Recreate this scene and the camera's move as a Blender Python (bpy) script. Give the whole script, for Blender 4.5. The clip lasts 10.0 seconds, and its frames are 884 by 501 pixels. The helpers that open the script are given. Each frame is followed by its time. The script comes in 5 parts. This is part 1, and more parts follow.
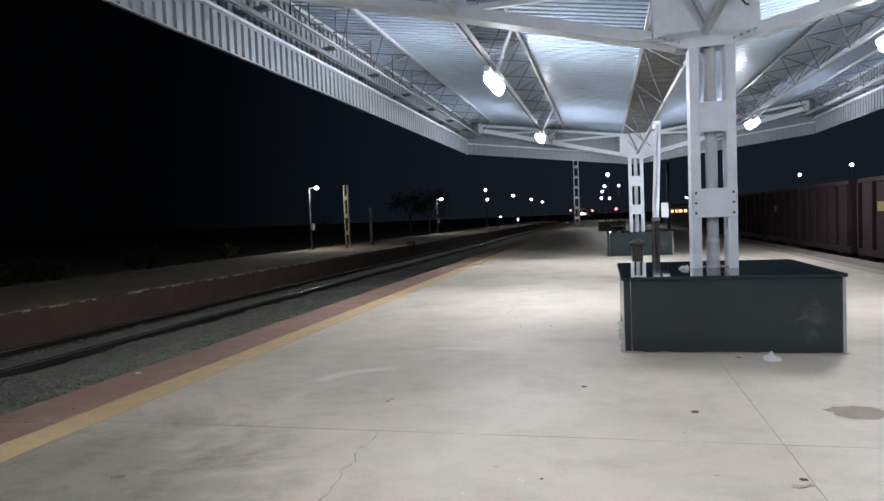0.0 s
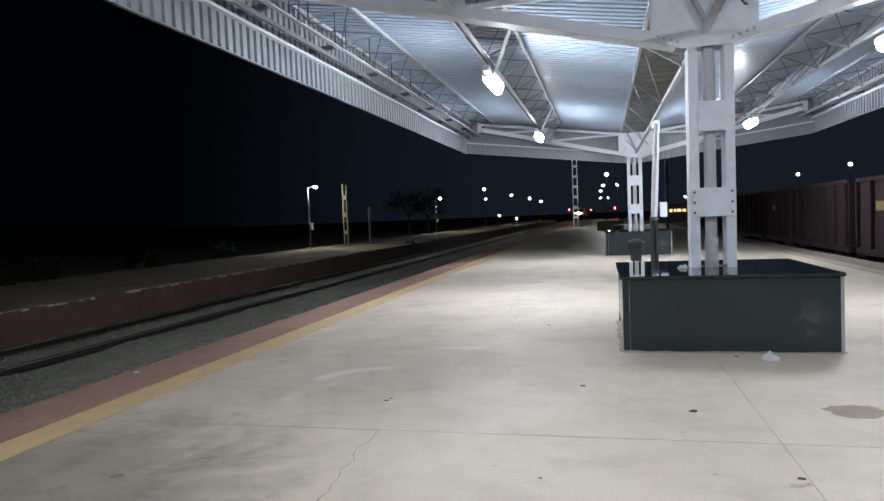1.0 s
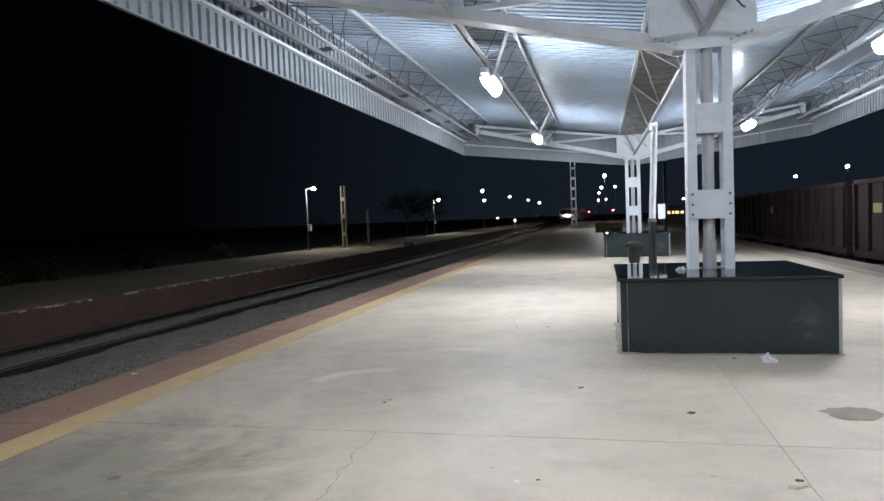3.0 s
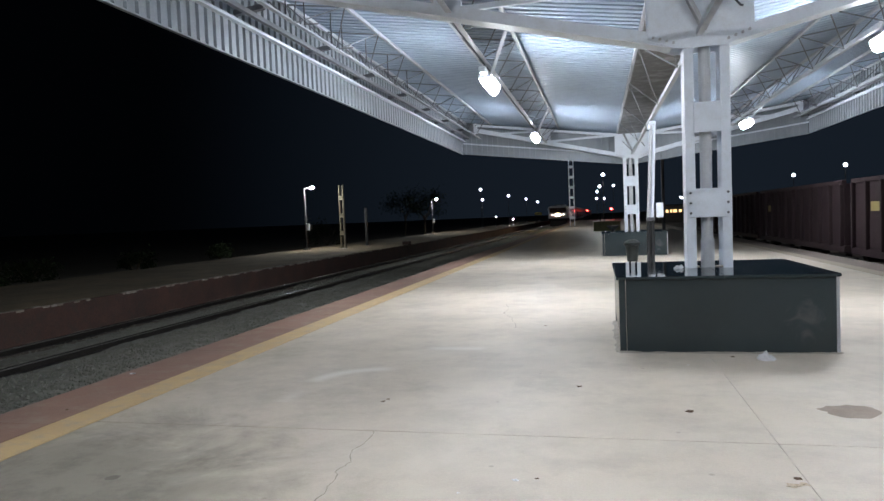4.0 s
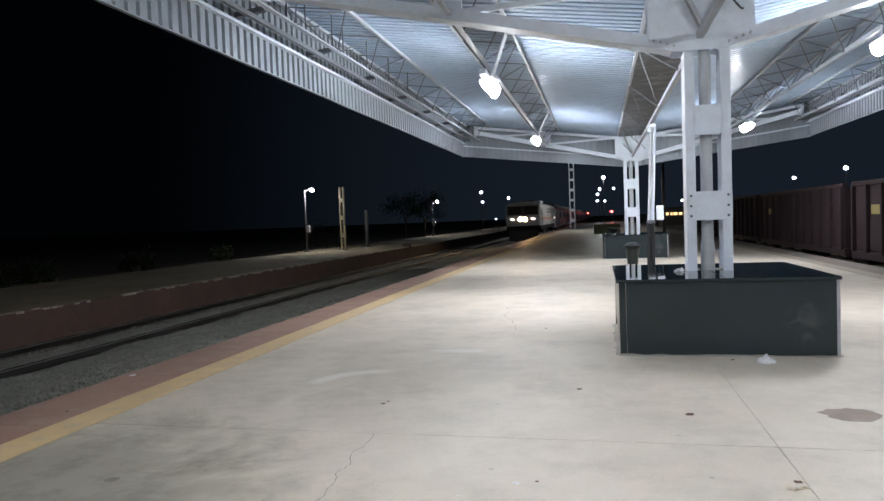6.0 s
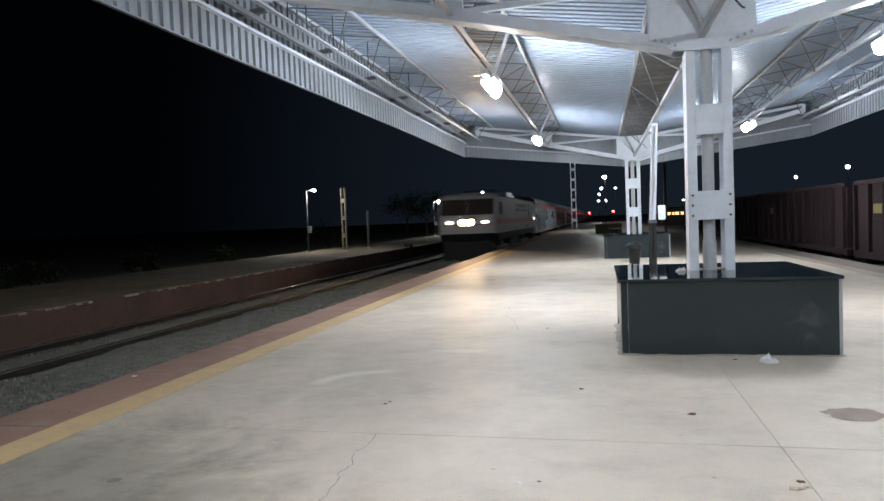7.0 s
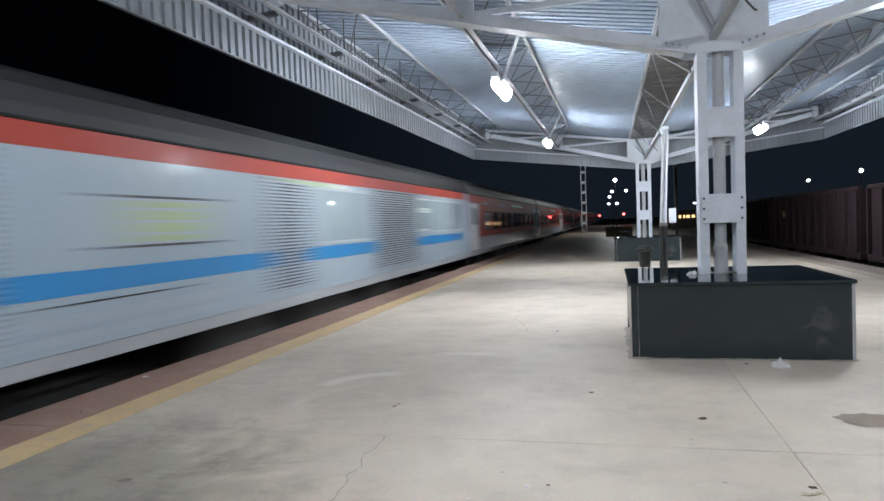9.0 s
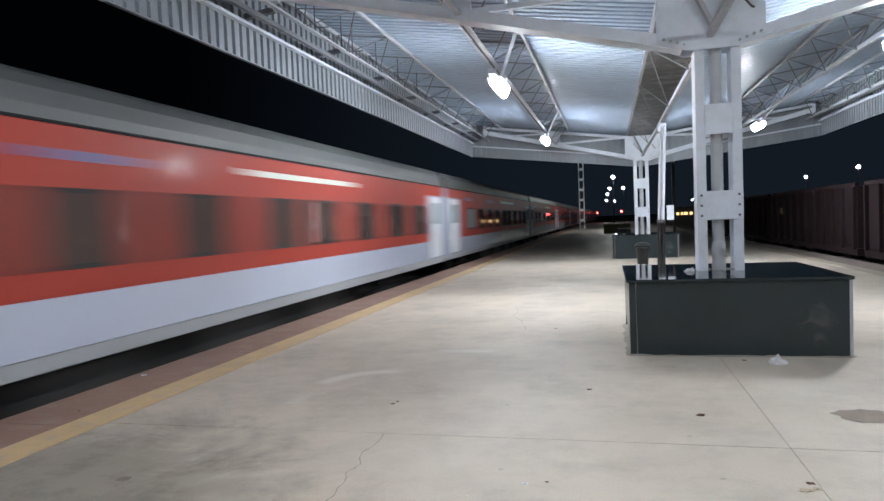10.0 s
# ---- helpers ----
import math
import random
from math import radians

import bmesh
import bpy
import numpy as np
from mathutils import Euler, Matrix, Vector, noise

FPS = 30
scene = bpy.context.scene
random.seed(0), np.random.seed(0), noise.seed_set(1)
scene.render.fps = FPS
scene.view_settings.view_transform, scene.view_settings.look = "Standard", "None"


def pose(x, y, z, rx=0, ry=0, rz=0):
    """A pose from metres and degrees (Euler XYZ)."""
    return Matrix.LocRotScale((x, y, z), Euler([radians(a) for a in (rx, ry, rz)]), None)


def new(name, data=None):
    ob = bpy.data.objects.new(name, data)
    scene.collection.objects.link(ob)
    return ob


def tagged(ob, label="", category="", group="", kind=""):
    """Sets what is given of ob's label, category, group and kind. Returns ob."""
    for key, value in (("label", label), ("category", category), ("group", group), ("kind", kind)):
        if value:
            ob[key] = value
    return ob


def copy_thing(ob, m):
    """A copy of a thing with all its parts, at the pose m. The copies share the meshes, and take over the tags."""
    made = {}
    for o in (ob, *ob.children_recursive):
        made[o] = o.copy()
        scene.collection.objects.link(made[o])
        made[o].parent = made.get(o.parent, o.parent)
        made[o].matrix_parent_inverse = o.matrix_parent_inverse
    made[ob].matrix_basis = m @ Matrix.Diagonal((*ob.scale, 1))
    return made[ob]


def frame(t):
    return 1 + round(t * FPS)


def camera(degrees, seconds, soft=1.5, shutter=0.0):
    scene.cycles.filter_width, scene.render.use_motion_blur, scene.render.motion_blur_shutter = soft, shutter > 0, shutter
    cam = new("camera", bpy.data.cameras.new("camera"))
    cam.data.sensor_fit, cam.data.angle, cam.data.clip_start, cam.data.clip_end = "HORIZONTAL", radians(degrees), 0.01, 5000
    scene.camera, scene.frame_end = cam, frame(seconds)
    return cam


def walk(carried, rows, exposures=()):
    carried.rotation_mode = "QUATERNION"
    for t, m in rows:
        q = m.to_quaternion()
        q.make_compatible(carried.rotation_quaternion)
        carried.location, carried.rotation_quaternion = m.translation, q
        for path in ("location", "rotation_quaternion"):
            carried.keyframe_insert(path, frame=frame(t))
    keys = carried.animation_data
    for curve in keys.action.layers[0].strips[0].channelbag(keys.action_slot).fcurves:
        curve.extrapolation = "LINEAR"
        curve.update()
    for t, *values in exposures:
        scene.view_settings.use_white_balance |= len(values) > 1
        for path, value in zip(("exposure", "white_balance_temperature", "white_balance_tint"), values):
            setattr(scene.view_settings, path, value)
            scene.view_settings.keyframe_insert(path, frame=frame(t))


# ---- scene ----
cam = camera(66.0, 10.0, soft=1.5, shutter=1.35)
EYE = 1.514
PATH = [
    (0.0, pose(0, 0, EYE, 87.351, 2.278, 13.360)),
    (0.5, pose(0, 0, EYE, 87.345, 2.290, 13.365)),
    (1.0, pose(0, 0, EYE, 87.281, 2.247, 13.255)),
    (1.5, pose(0, 0, EYE, 87.483, 2.185, 13.231)),
    (2.0, pose(0, 0, EYE, 87.431, 2.195, 13.151)),
    (2.5, pose(0, 0, EYE, 87.446, 2.150, 13.154)),
    (4.0, pose(0, 0, EYE, 87.333, 2.287, 12.963)),
    (4.5, pose(0, 0, EYE, 87.344, 2.243, 12.917)),
    (5.0, pose(0, 0, EYE, 87.478, 2.281, 13.055)),
    (5.5, pose(0, 0, EYE, 87.529, 2.171, 12.986)),
    (7.0, pose(0, 0, EYE, 87.547, 2.304, 13.121)),
    (7.5, pose(0, 0, EYE, 87.705, 2.400, 13.374)),
    (8.0, pose(0, 0, EYE, 87.794, 2.304, 13.780)),
    (8.5, pose(0, 0, EYE, 87.886, 2.182, 14.049)),
    (9.0, pose(0, 0, EYE, 87.784, 2.127, 13.946)),
    (9.5, pose(0, 0, EYE, 87.602, 2.197, 13.658)),
    (10.0, pose(0, 0, EYE, 87.576, 2.285, 13.774)),
]
walk(cam, PATH, exposures=[(0.0, 0.02), (2.5, 0.06), (7.0, 0.1), (8.5, -0.02), (10.0, -0.08)])

# ---- night sky ----
SKY_GLOW = 0.017        # sky made brighter ahead, in place of veiling lamp glare
world = bpy.data.worlds.new("night")
scene.world = world
world.use_nodes = True
wn, wl = world.node_tree.nodes, world.node_tree.links
sky_way = wn.new("ShaderNodeTexCoord")
ahead = wn.new("ShaderNodeVectorMath")          # how far a direction points to the brighter sky
ahead.operation = "DOT_PRODUCT"
ahead.inputs[1].default_value = (0.25, 0.968, 0.0)
wl.new(sky_way.outputs["Generated"], ahead.inputs[0])
sky_glow = wn.new("ShaderNodeMapRange")
sky_glow.interpolation_type = "SMOOTHSTEP"
sky_glow.inputs["From Min"].default_value, sky_glow.inputs["From Max"].default_value = 0.62, 1.0
sky_glow.inputs["To Min"].default_value, sky_glow.inputs["To Max"].default_value = 0.0009, SKY_GLOW
wl.new(ahead.outputs["Value"], sky_glow.inputs["Value"])
wn["Background"].inputs["Color"].default_value = (0.42, 0.64, 1.0, 1)
wl.new(sky_glow.outputs[0], wn["Background"].inputs["Strength"])

LAMP_GLOW = 312.0      # canopy lamps
FAR_GLOW = 200.0       # yard and far-platform lamps
HEAD_GLOW = 900.0      # locomotive headlight

# main levels: platform top is 0, rail top is RAIL
RAIL = -0.84
EDGE_L, EDGE_R = -5.01, 6.6
TRACK_1, TRACK_2, TRACK_3 = -6.73, -11.31, 8.3
FAR_TOP = -0.20       # top of the far platform
CANOPY_X = 1.15
ROOF_L, ROOF_R = -4.95, 7.05
ROOF_Y0, ROOF_Y1 = -9.0, 25.6
COLUMN_Y = (8.6, 25.0)
SPEED = 27.17


def train_y(t):
    """Where the locomotive's nose is at t."""
    return 11.47 - SPEED * (t - 8.6) - 20.4


def roof_z(x):
    return 4.27 + 0.142 * abs(x - CANOPY_X)


# ---- materials ----
def material(name, colour, colour2=None, rough=0.6, rough2=None, metal=0.0, fine=40.0, coarse=1.5, bump=0.15, dirt=None, amount=0.45, spec=0.5, coat=0.0, coat_rough=0.05):
    """A surface with grain (fine) and blotches (coarse), both per metre, optional dirt colour, and fine relief."""
    m = bpy.data.materials.new(name)
    m.use_nodes = True
    nt = m.node_tree
    b = nt.nodes["Principled BSDF"]
    n = nt.nodes.new
    link = nt.links.new
    co = n("ShaderNodeTexCoord")
    colour2 = colour2 or tuple(c * 0.72 for c in colour)
    rough2 = rough if rough2 is None else rough2
    big = n("ShaderNodeTexNoise")
    big.inputs["Scale"].default_value, big.inputs["Detail"].default_value, big.inputs["Roughness"].default_value = coarse, 5, 0.6
    small = n("ShaderNodeTexNoise")
    small.inputs["Scale"].default_value, small.inputs["Detail"].default_value = fine, 4
    for t in (big, small):
        link(co.outputs["Object"], t.inputs["Vector"])
    mix = n("ShaderNodeMath")
    mix.operation = "MULTIPLY_ADD"
    link(small.outputs["Fac"], mix.inputs[0])
    mix.inputs[1].default_value = 0.45
    link(big.outputs["Fac"], mix.inputs[2])
    ramp = n("ShaderNodeValToRGB")
    ramp.color_ramp.elements[0].position, ramp.color_ramp.elements[1].position = 0.45, 1.0
    ramp.color_ramp.elements[0].color = (*colour2, 1)
    ramp.color_ramp.elements[1].color = (*colour, 1)
    link(mix.outputs[0], ramp.inputs["Fac"])
    out = ramp.outputs["Color"]
    if dirt:
        spots = n("ShaderNodeTexNoise")
        spots.inputs["Scale"].default_value, spots.inputs["Detail"].default_value, spots.inputs["Roughness"].default_value = coarse * 2.7, 8, 0.7
        link(co.outputs["Object"], spots.inputs["Vector"])
        cut = n("ShaderNodeMapRange")
        cut.inputs["From Min"].default_value, cut.inputs["From Max"].default_value = 0.48, 0.75
        cut.inputs["To Max"].default_value = amount
        link(spots.outputs["Fac"], cut.inputs["Value"])
        mx = n("ShaderNodeMix")
        mx.data_type = "RGBA"
        link(cut.outputs[0], mx.inputs["Factor"])
        link(out, mx.inputs["A"])
        mx.inputs["B"].default_value = (*dirt, 1)
        out = mx.outputs["Result"]
    link(out, b.inputs["Base Color"])
    rr = n("ShaderNodeMapRange")
    rr.inputs["To Min"].default_value, rr.inputs["To Max"].default_value = rough, rough2
    rr.inputs["From Min"].default_value, rr.inputs["From Max"].default_value = 0.3, 0.7
    link(big.outputs["Fac"], rr.inputs["Value"])
    link(rr.outputs[0], b.inputs["Roughness"])
    b.inputs["Metallic"].default_value = metal
    b.inputs["Specular IOR Level"].default_value = spec
    b.inputs["Coat Weight"].default_value, b.inputs["Coat Roughness"].default_value = coat, coat_rough
    if bump:
        bp = n("ShaderNodeBump")
        bp.inputs["Strength"].default_value, bp.inputs["Distance"].default_value = bump, 0.01
        link(small.outputs["Fac"], bp.inputs["Height"])
        link(bp.outputs["Normal"], b.inputs["Normal"])
    return m


def glow(name, colour, strength):
    m = bpy.data.materials.new(name)
    m.use_nodes = True
    nt = m.node_tree
    b = nt.nodes["Principled BSDF"]
    b.inputs["Base Color"].default_value = (*colour, 1)
    b.inputs["Emission Color"].default_value = (*colour, 1)
    b.inputs["Emission Strength"].default_value = strength
    b.inputs["Roughness"].default_value = 0.4
    return m


def glass(name, tint, rough=0.04):
    m = bpy.data.materials.new(name)
    m.use_nodes = True
    b = m.node_tree.nodes["Principled BSDF"]
    b.inputs["Base Color"].default_value = (*tint, 1)
    b.inputs["Roughness"].default_value = rough
    b.inputs["IOR"].default_value = 1.8
    return m


def concrete_floor(name):
    """Trowelled platform concrete: pale worn patches, swept swirls, dark damp stains and grit."""
    m = material(name, (0.60, 0.525, 0.437), (0.475, 0.415, 0.345), rough=0.45, rough2=0.62, spec=0.16, fine=70, coarse=0.42, bump=0.12,
                 dirt=(0.24, 0.215, 0.185), amount=0.5)
    nt = m.node_tree
    b = nt.nodes["Principled BSDF"]
    n, link = nt.nodes.new, nt.links.new
    old = b.inputs["Base Color"].links[0].from_socket
    co = n("ShaderNodeTexCoord")
    # streaks along the sweeping direction
    mp = n("ShaderNodeMapping")
    mp.inputs["Scale"].default_value = (0.8, 1.15, 1.0)
    mp.inputs["Rotation"].default_value = (0, 0, 0.3)
    link(co.outputs["Object"], mp.inputs["Vector"])
    st = n("ShaderNodeTexNoise")
    st.inputs["Scale"].default_value, st.inputs["Detail"].default_value, st.inputs["Distortion"].default_value = 0.75, 7, 0.7
    link(mp.outputs["Vector"], st.inputs["Vector"])
    mr = n("ShaderNodeMapRange")
    mr.inputs["From Min"].default_value, mr.inputs["From Max"].default_value = 0.5, 0.72
    mr.inputs["To Max"].default_value = 0.3
    link(st.outputs["Fac"], mr.inputs["Value"])
    m1 = n("ShaderNodeMix")
    m1.data_type = "RGBA"
    link(mr.outputs[0], m1.inputs["Factor"])
    link(old, m1.inputs["A"])
    m1.inputs["B"].default_value = (0.62, 0.575, 0.505, 1)
    # hand-sized mottling left by damp and sweeping
    mo = n("ShaderNodeTexNoise")
    mo.inputs["Scale"].default_value, mo.inputs["Detail"].default_value, mo.inputs["Roughness"].default_value, mo.inputs["Distortion"].default_value = 1.5, 9, 0.68, 0.2
    link(co.outputs["Object"], mo.inputs["Vector"])
    mv = n("ShaderNodeMapRange")
    mv.inputs["From Min"].default_value, mv.inputs["From Max"].default_value, mv.inputs["To Max"].default_value = 0.45, 0.70, 0.27
    link(mo.outputs["Fac"], mv.inputs["Value"])
    m0 = n("ShaderNodeMix")
    m0.data_type = "RGBA"
    link(mv.outputs[0], m0.inputs["Factor"])
    link(m1.outputs["Result"], m0.inputs["A"])
    m0.inputs["B"].default_value = (0.26, 0.238, 0.205, 1)
    # small dark specks
    vo = n("ShaderNodeTexVoronoi")
    vo.inputs["Scale"].default_value = 2.3
    vo.inputs["Randomness"].default_value = 1.0
    link(co.outputs["Object"], vo.inputs["Vector"])
    sp = n("ShaderNodeMapRange")
    sp.inputs["From Min"].default_value, sp.inputs["From Max"].default_value = 0.05, 0.02
    sp.inputs["To Max"].default_value = 0.4
    link(vo.outputs["Distance"], sp.inputs["Value"])
    m2 = n("ShaderNodeMix")
    m2.data_type = "RGBA"
    link(sp.outputs[0], m2.inputs["Factor"])
    link(m0.outputs["Result"], m2.inputs["A"])
    m2.inputs["B"].default_value = (0.16, 0.14, 0.12, 1)
    # grey trodden-in dirt towards the platform edges, with a ragged border
    sx = n("ShaderNodeSeparateXYZ")
    link(co.outputs["Object"], sx.inputs[0])
    off = n("ShaderNodeMath")
    off.operation = "SUBTRACT"
    link(sx.outputs["X"], off.inputs[0])
    off.inputs[1].default_value = 0.8
    ab = n("ShaderNodeMath")
    ab.operation = "ABSOLUTE"
    link(off.outputs[0], ab.inputs[0])
    rag = n("ShaderNodeTexNoise")
    rag.inputs["Scale"].default_value, rag.inputs["Detail"].default_value, rag.inputs["Roughness"].default_value = 0.55, 7, 0.62
    link(co.outputs["Object"], rag.inputs["Vector"])
    sm = n("ShaderNodeMath")
    sm.operation = "MULTIPLY_ADD"
    link(rag.outputs["Fac"], sm.inputs[0])
    sm.inputs[1].default_value = 6.5
    link(ab.outputs[0], sm.inputs[2])
    dm = n("ShaderNodeMapRange")
    dm.inputs["From Min"].default_value, dm.inputs["From Max"].default_value = 4.5, 7.2
    dm.inputs["To Max"].default_value = 0.22
    link(sm.outputs[0], dm.inputs["Value"])
    m3 = n("ShaderNodeMix")
    m3.data_type = "RGBA"
    link(dm.outputs[0], m3.inputs["Factor"])
    link(m2.outputs["Result"], m3.inputs["A"])
    m3.inputs["B"].default_value = (0.25, 0.225, 0.192, 1)
    # darker blotches within the grime
    bl = n("ShaderNodeTexNoise")
    bl.inputs["Scale"].default_value, bl.inputs["Detail"].default_value, bl.inputs["Roughness"].default_value = 2.4, 10, 0.72
    link(co.outputs["Object"], bl.inputs["Vector"])
    bv = n("ShaderNodeMapRange")
    bv.inputs["From Min"].default_value, bv.inputs["From Max"].default_value, bv.inputs["To Max"].default_value = 0.47, 0.63, 0.6
    link(bl.outputs["Fac"], bv.inputs["Value"])
    bf = n("ShaderNodeMath")
    bf.operation = "MULTIPLY"
    link(bv.outputs[0], bf.inputs[0])
    link(dm.outputs[0], bf.inputs[1])
    m5 = n("ShaderNodeMix")
    m5.data_type = "RGBA"
    link(bf.outputs[0], m5.inputs["Factor"])
    link(m3.outputs["Result"], m5.inputs["A"])
    m5.inputs["B"].default_value = (0.15, 0.134, 0.113, 1)
    # a wide ragged patch of trodden-in mud
    gap0 = n("ShaderNodeVectorMath")
    gap0.operation = "DISTANCE"
    link(co.outputs["Object"], gap0.inputs[0])
    gap0.inputs[1].default_value = (-3.5, 2.9, 0.0)
    rag0 = n("ShaderNodeTexNoise")
    rag0.inputs["Scale"].default_value, rag0.inputs["Detail"].default_value, rag0.inputs["Roughness"].default_value, rag0.inputs["Distortion"].default_value = 1.1, 9, 0.66, 0.6
    link(co.outputs["Object"], rag0.inputs["Vector"])
    edge0 = n("ShaderNodeMath")
    edge0.operation = "MULTIPLY_ADD"
    link(rag0.outputs["Fac"], edge0.inputs[0])
    edge0.inputs[1].default_value = 3.2
    link(gap0.outputs["Value"], edge0.inputs[2])
    mud = n("ShaderNodeMapRange")
    mud.interpolation_type = "SMOOTHSTEP"
    mud.inputs["From Min"].default_value, mud.inputs["From Max"].default_value, mud.inputs["To Max"].default_value = 3.9, 2.4, 0.85
    link(edge0.outputs[0], mud.inputs["Value"])
    m6 = n("ShaderNodeMix")
    m6.data_type = "RGBA"
    link(mud.outputs[0], m6.inputs["Factor"])
    link(m5.outputs["Result"], m6.inputs["A"])
    m6.inputs["B"].default_value = (0.20, 0.181, 0.15, 1)
    # darker blotches in the mud
    bf2 = n("ShaderNodeMath")
    bf2.operation = "MULTIPLY"
    link(bv.outputs[0], bf2.inputs[0])
    link(mud.outputs[0], bf2.inputs[1])
    m7 = n("ShaderNodeMix")
    m7.data_type = "RGBA"
    link(bf2.outputs[0], m7.inputs["Factor"])
    link(m6.outputs["Result"], m7.inputs["A"])
    m7.inputs["B"].default_value = (0.105, 0.094, 0.08, 1)
    # pale dried smears in arcs
    out = m7.outputs["Result"]
    for cx, cy, rad, a0, a1, wide, most in ((-2.13, 6.0, 0.59, 75, 190, 0.15, 0.55), (-0.6, 5.3, 2.1, 165, 205, 0.14, 0.22), (-1.65, 4.7, 3.0, 82, 98, 0.16, 0.4)):
        sub = n("ShaderNodeVectorMath")
        sub.operation = "SUBTRACT"
        link(co.outputs["Object"], sub.inputs[0])
        sub.inputs[1].default_value = (cx, cy, 0)
        ln = n("ShaderNodeVectorMath")
        ln.operation = "LENGTH"
        link(sub.outputs[0], ln.inputs[0])
        gap = n("ShaderNodeMath")
        gap.operation = "SUBTRACT"
        link(ln.outputs["Value"], gap.inputs[0])
        gap.inputs[1].default_value = rad
        near = n("ShaderNodeMath")
        near.operation = "ABSOLUTE"
        link(gap.outputs[0], near.inputs[0])
        band = n("ShaderNodeMapRange")
        band.interpolation_type = "SMOOTHSTEP"
        band.inputs["From Min"].default_value, band.inputs["From Max"].default_value, band.inputs["To Max"].default_value = wide, 0.0, most
        link(near.outputs[0], band.inputs["Value"])
        xyz = n("ShaderNodeSeparateXYZ")
        link(sub.outputs[0], xyz.inputs[0])
        ang = n("ShaderNodeMath")
        ang.operation = "ARCTAN2"
        link(xyz.outputs["Y"], ang.inputs[0])
        link(xyz.outputs["X"], ang.inputs[1])
        mid, half = radians((a0 + a1) / 2), radians((a1 - a0) / 2)
        off2 = n("ShaderNodeMath")
        off2.operation = "SUBTRACT"
        link(ang.outputs[0], off2.inputs[0])
        off2.inputs[1].default_value = mid
        ab2 = n("ShaderNodeMath")
        ab2.operation = "ABSOLUTE"
        link(off2.outputs[0], ab2.inputs[0])
        arc = n("ShaderNodeMapRange")
        arc.interpolation_type = "SMOOTHSTEP"
        arc.inputs["From Min"].default_value, arc.inputs["From Max"].default_value = half, half * 0.5
        link(ab2.outputs[0], arc.inputs["Value"])
        both = n("ShaderNodeMath")
        both.operation = "MULTIPLY"
        link(band.outputs[0], both.inputs[0])
        link(arc.outputs[0], both.inputs[1])
        m4 = n("ShaderNodeMix")
        m4.data_type = "RGBA"
        link(both.outputs[0], m4.inputs["Factor"])
        link(out, m4.inputs["A"])
        m4.inputs["B"].default_value = (0.66, 0.64, 0.60, 1)
        out = m4.outputs["Result"]
    link(out, b.inputs["Base Color"])
    return m


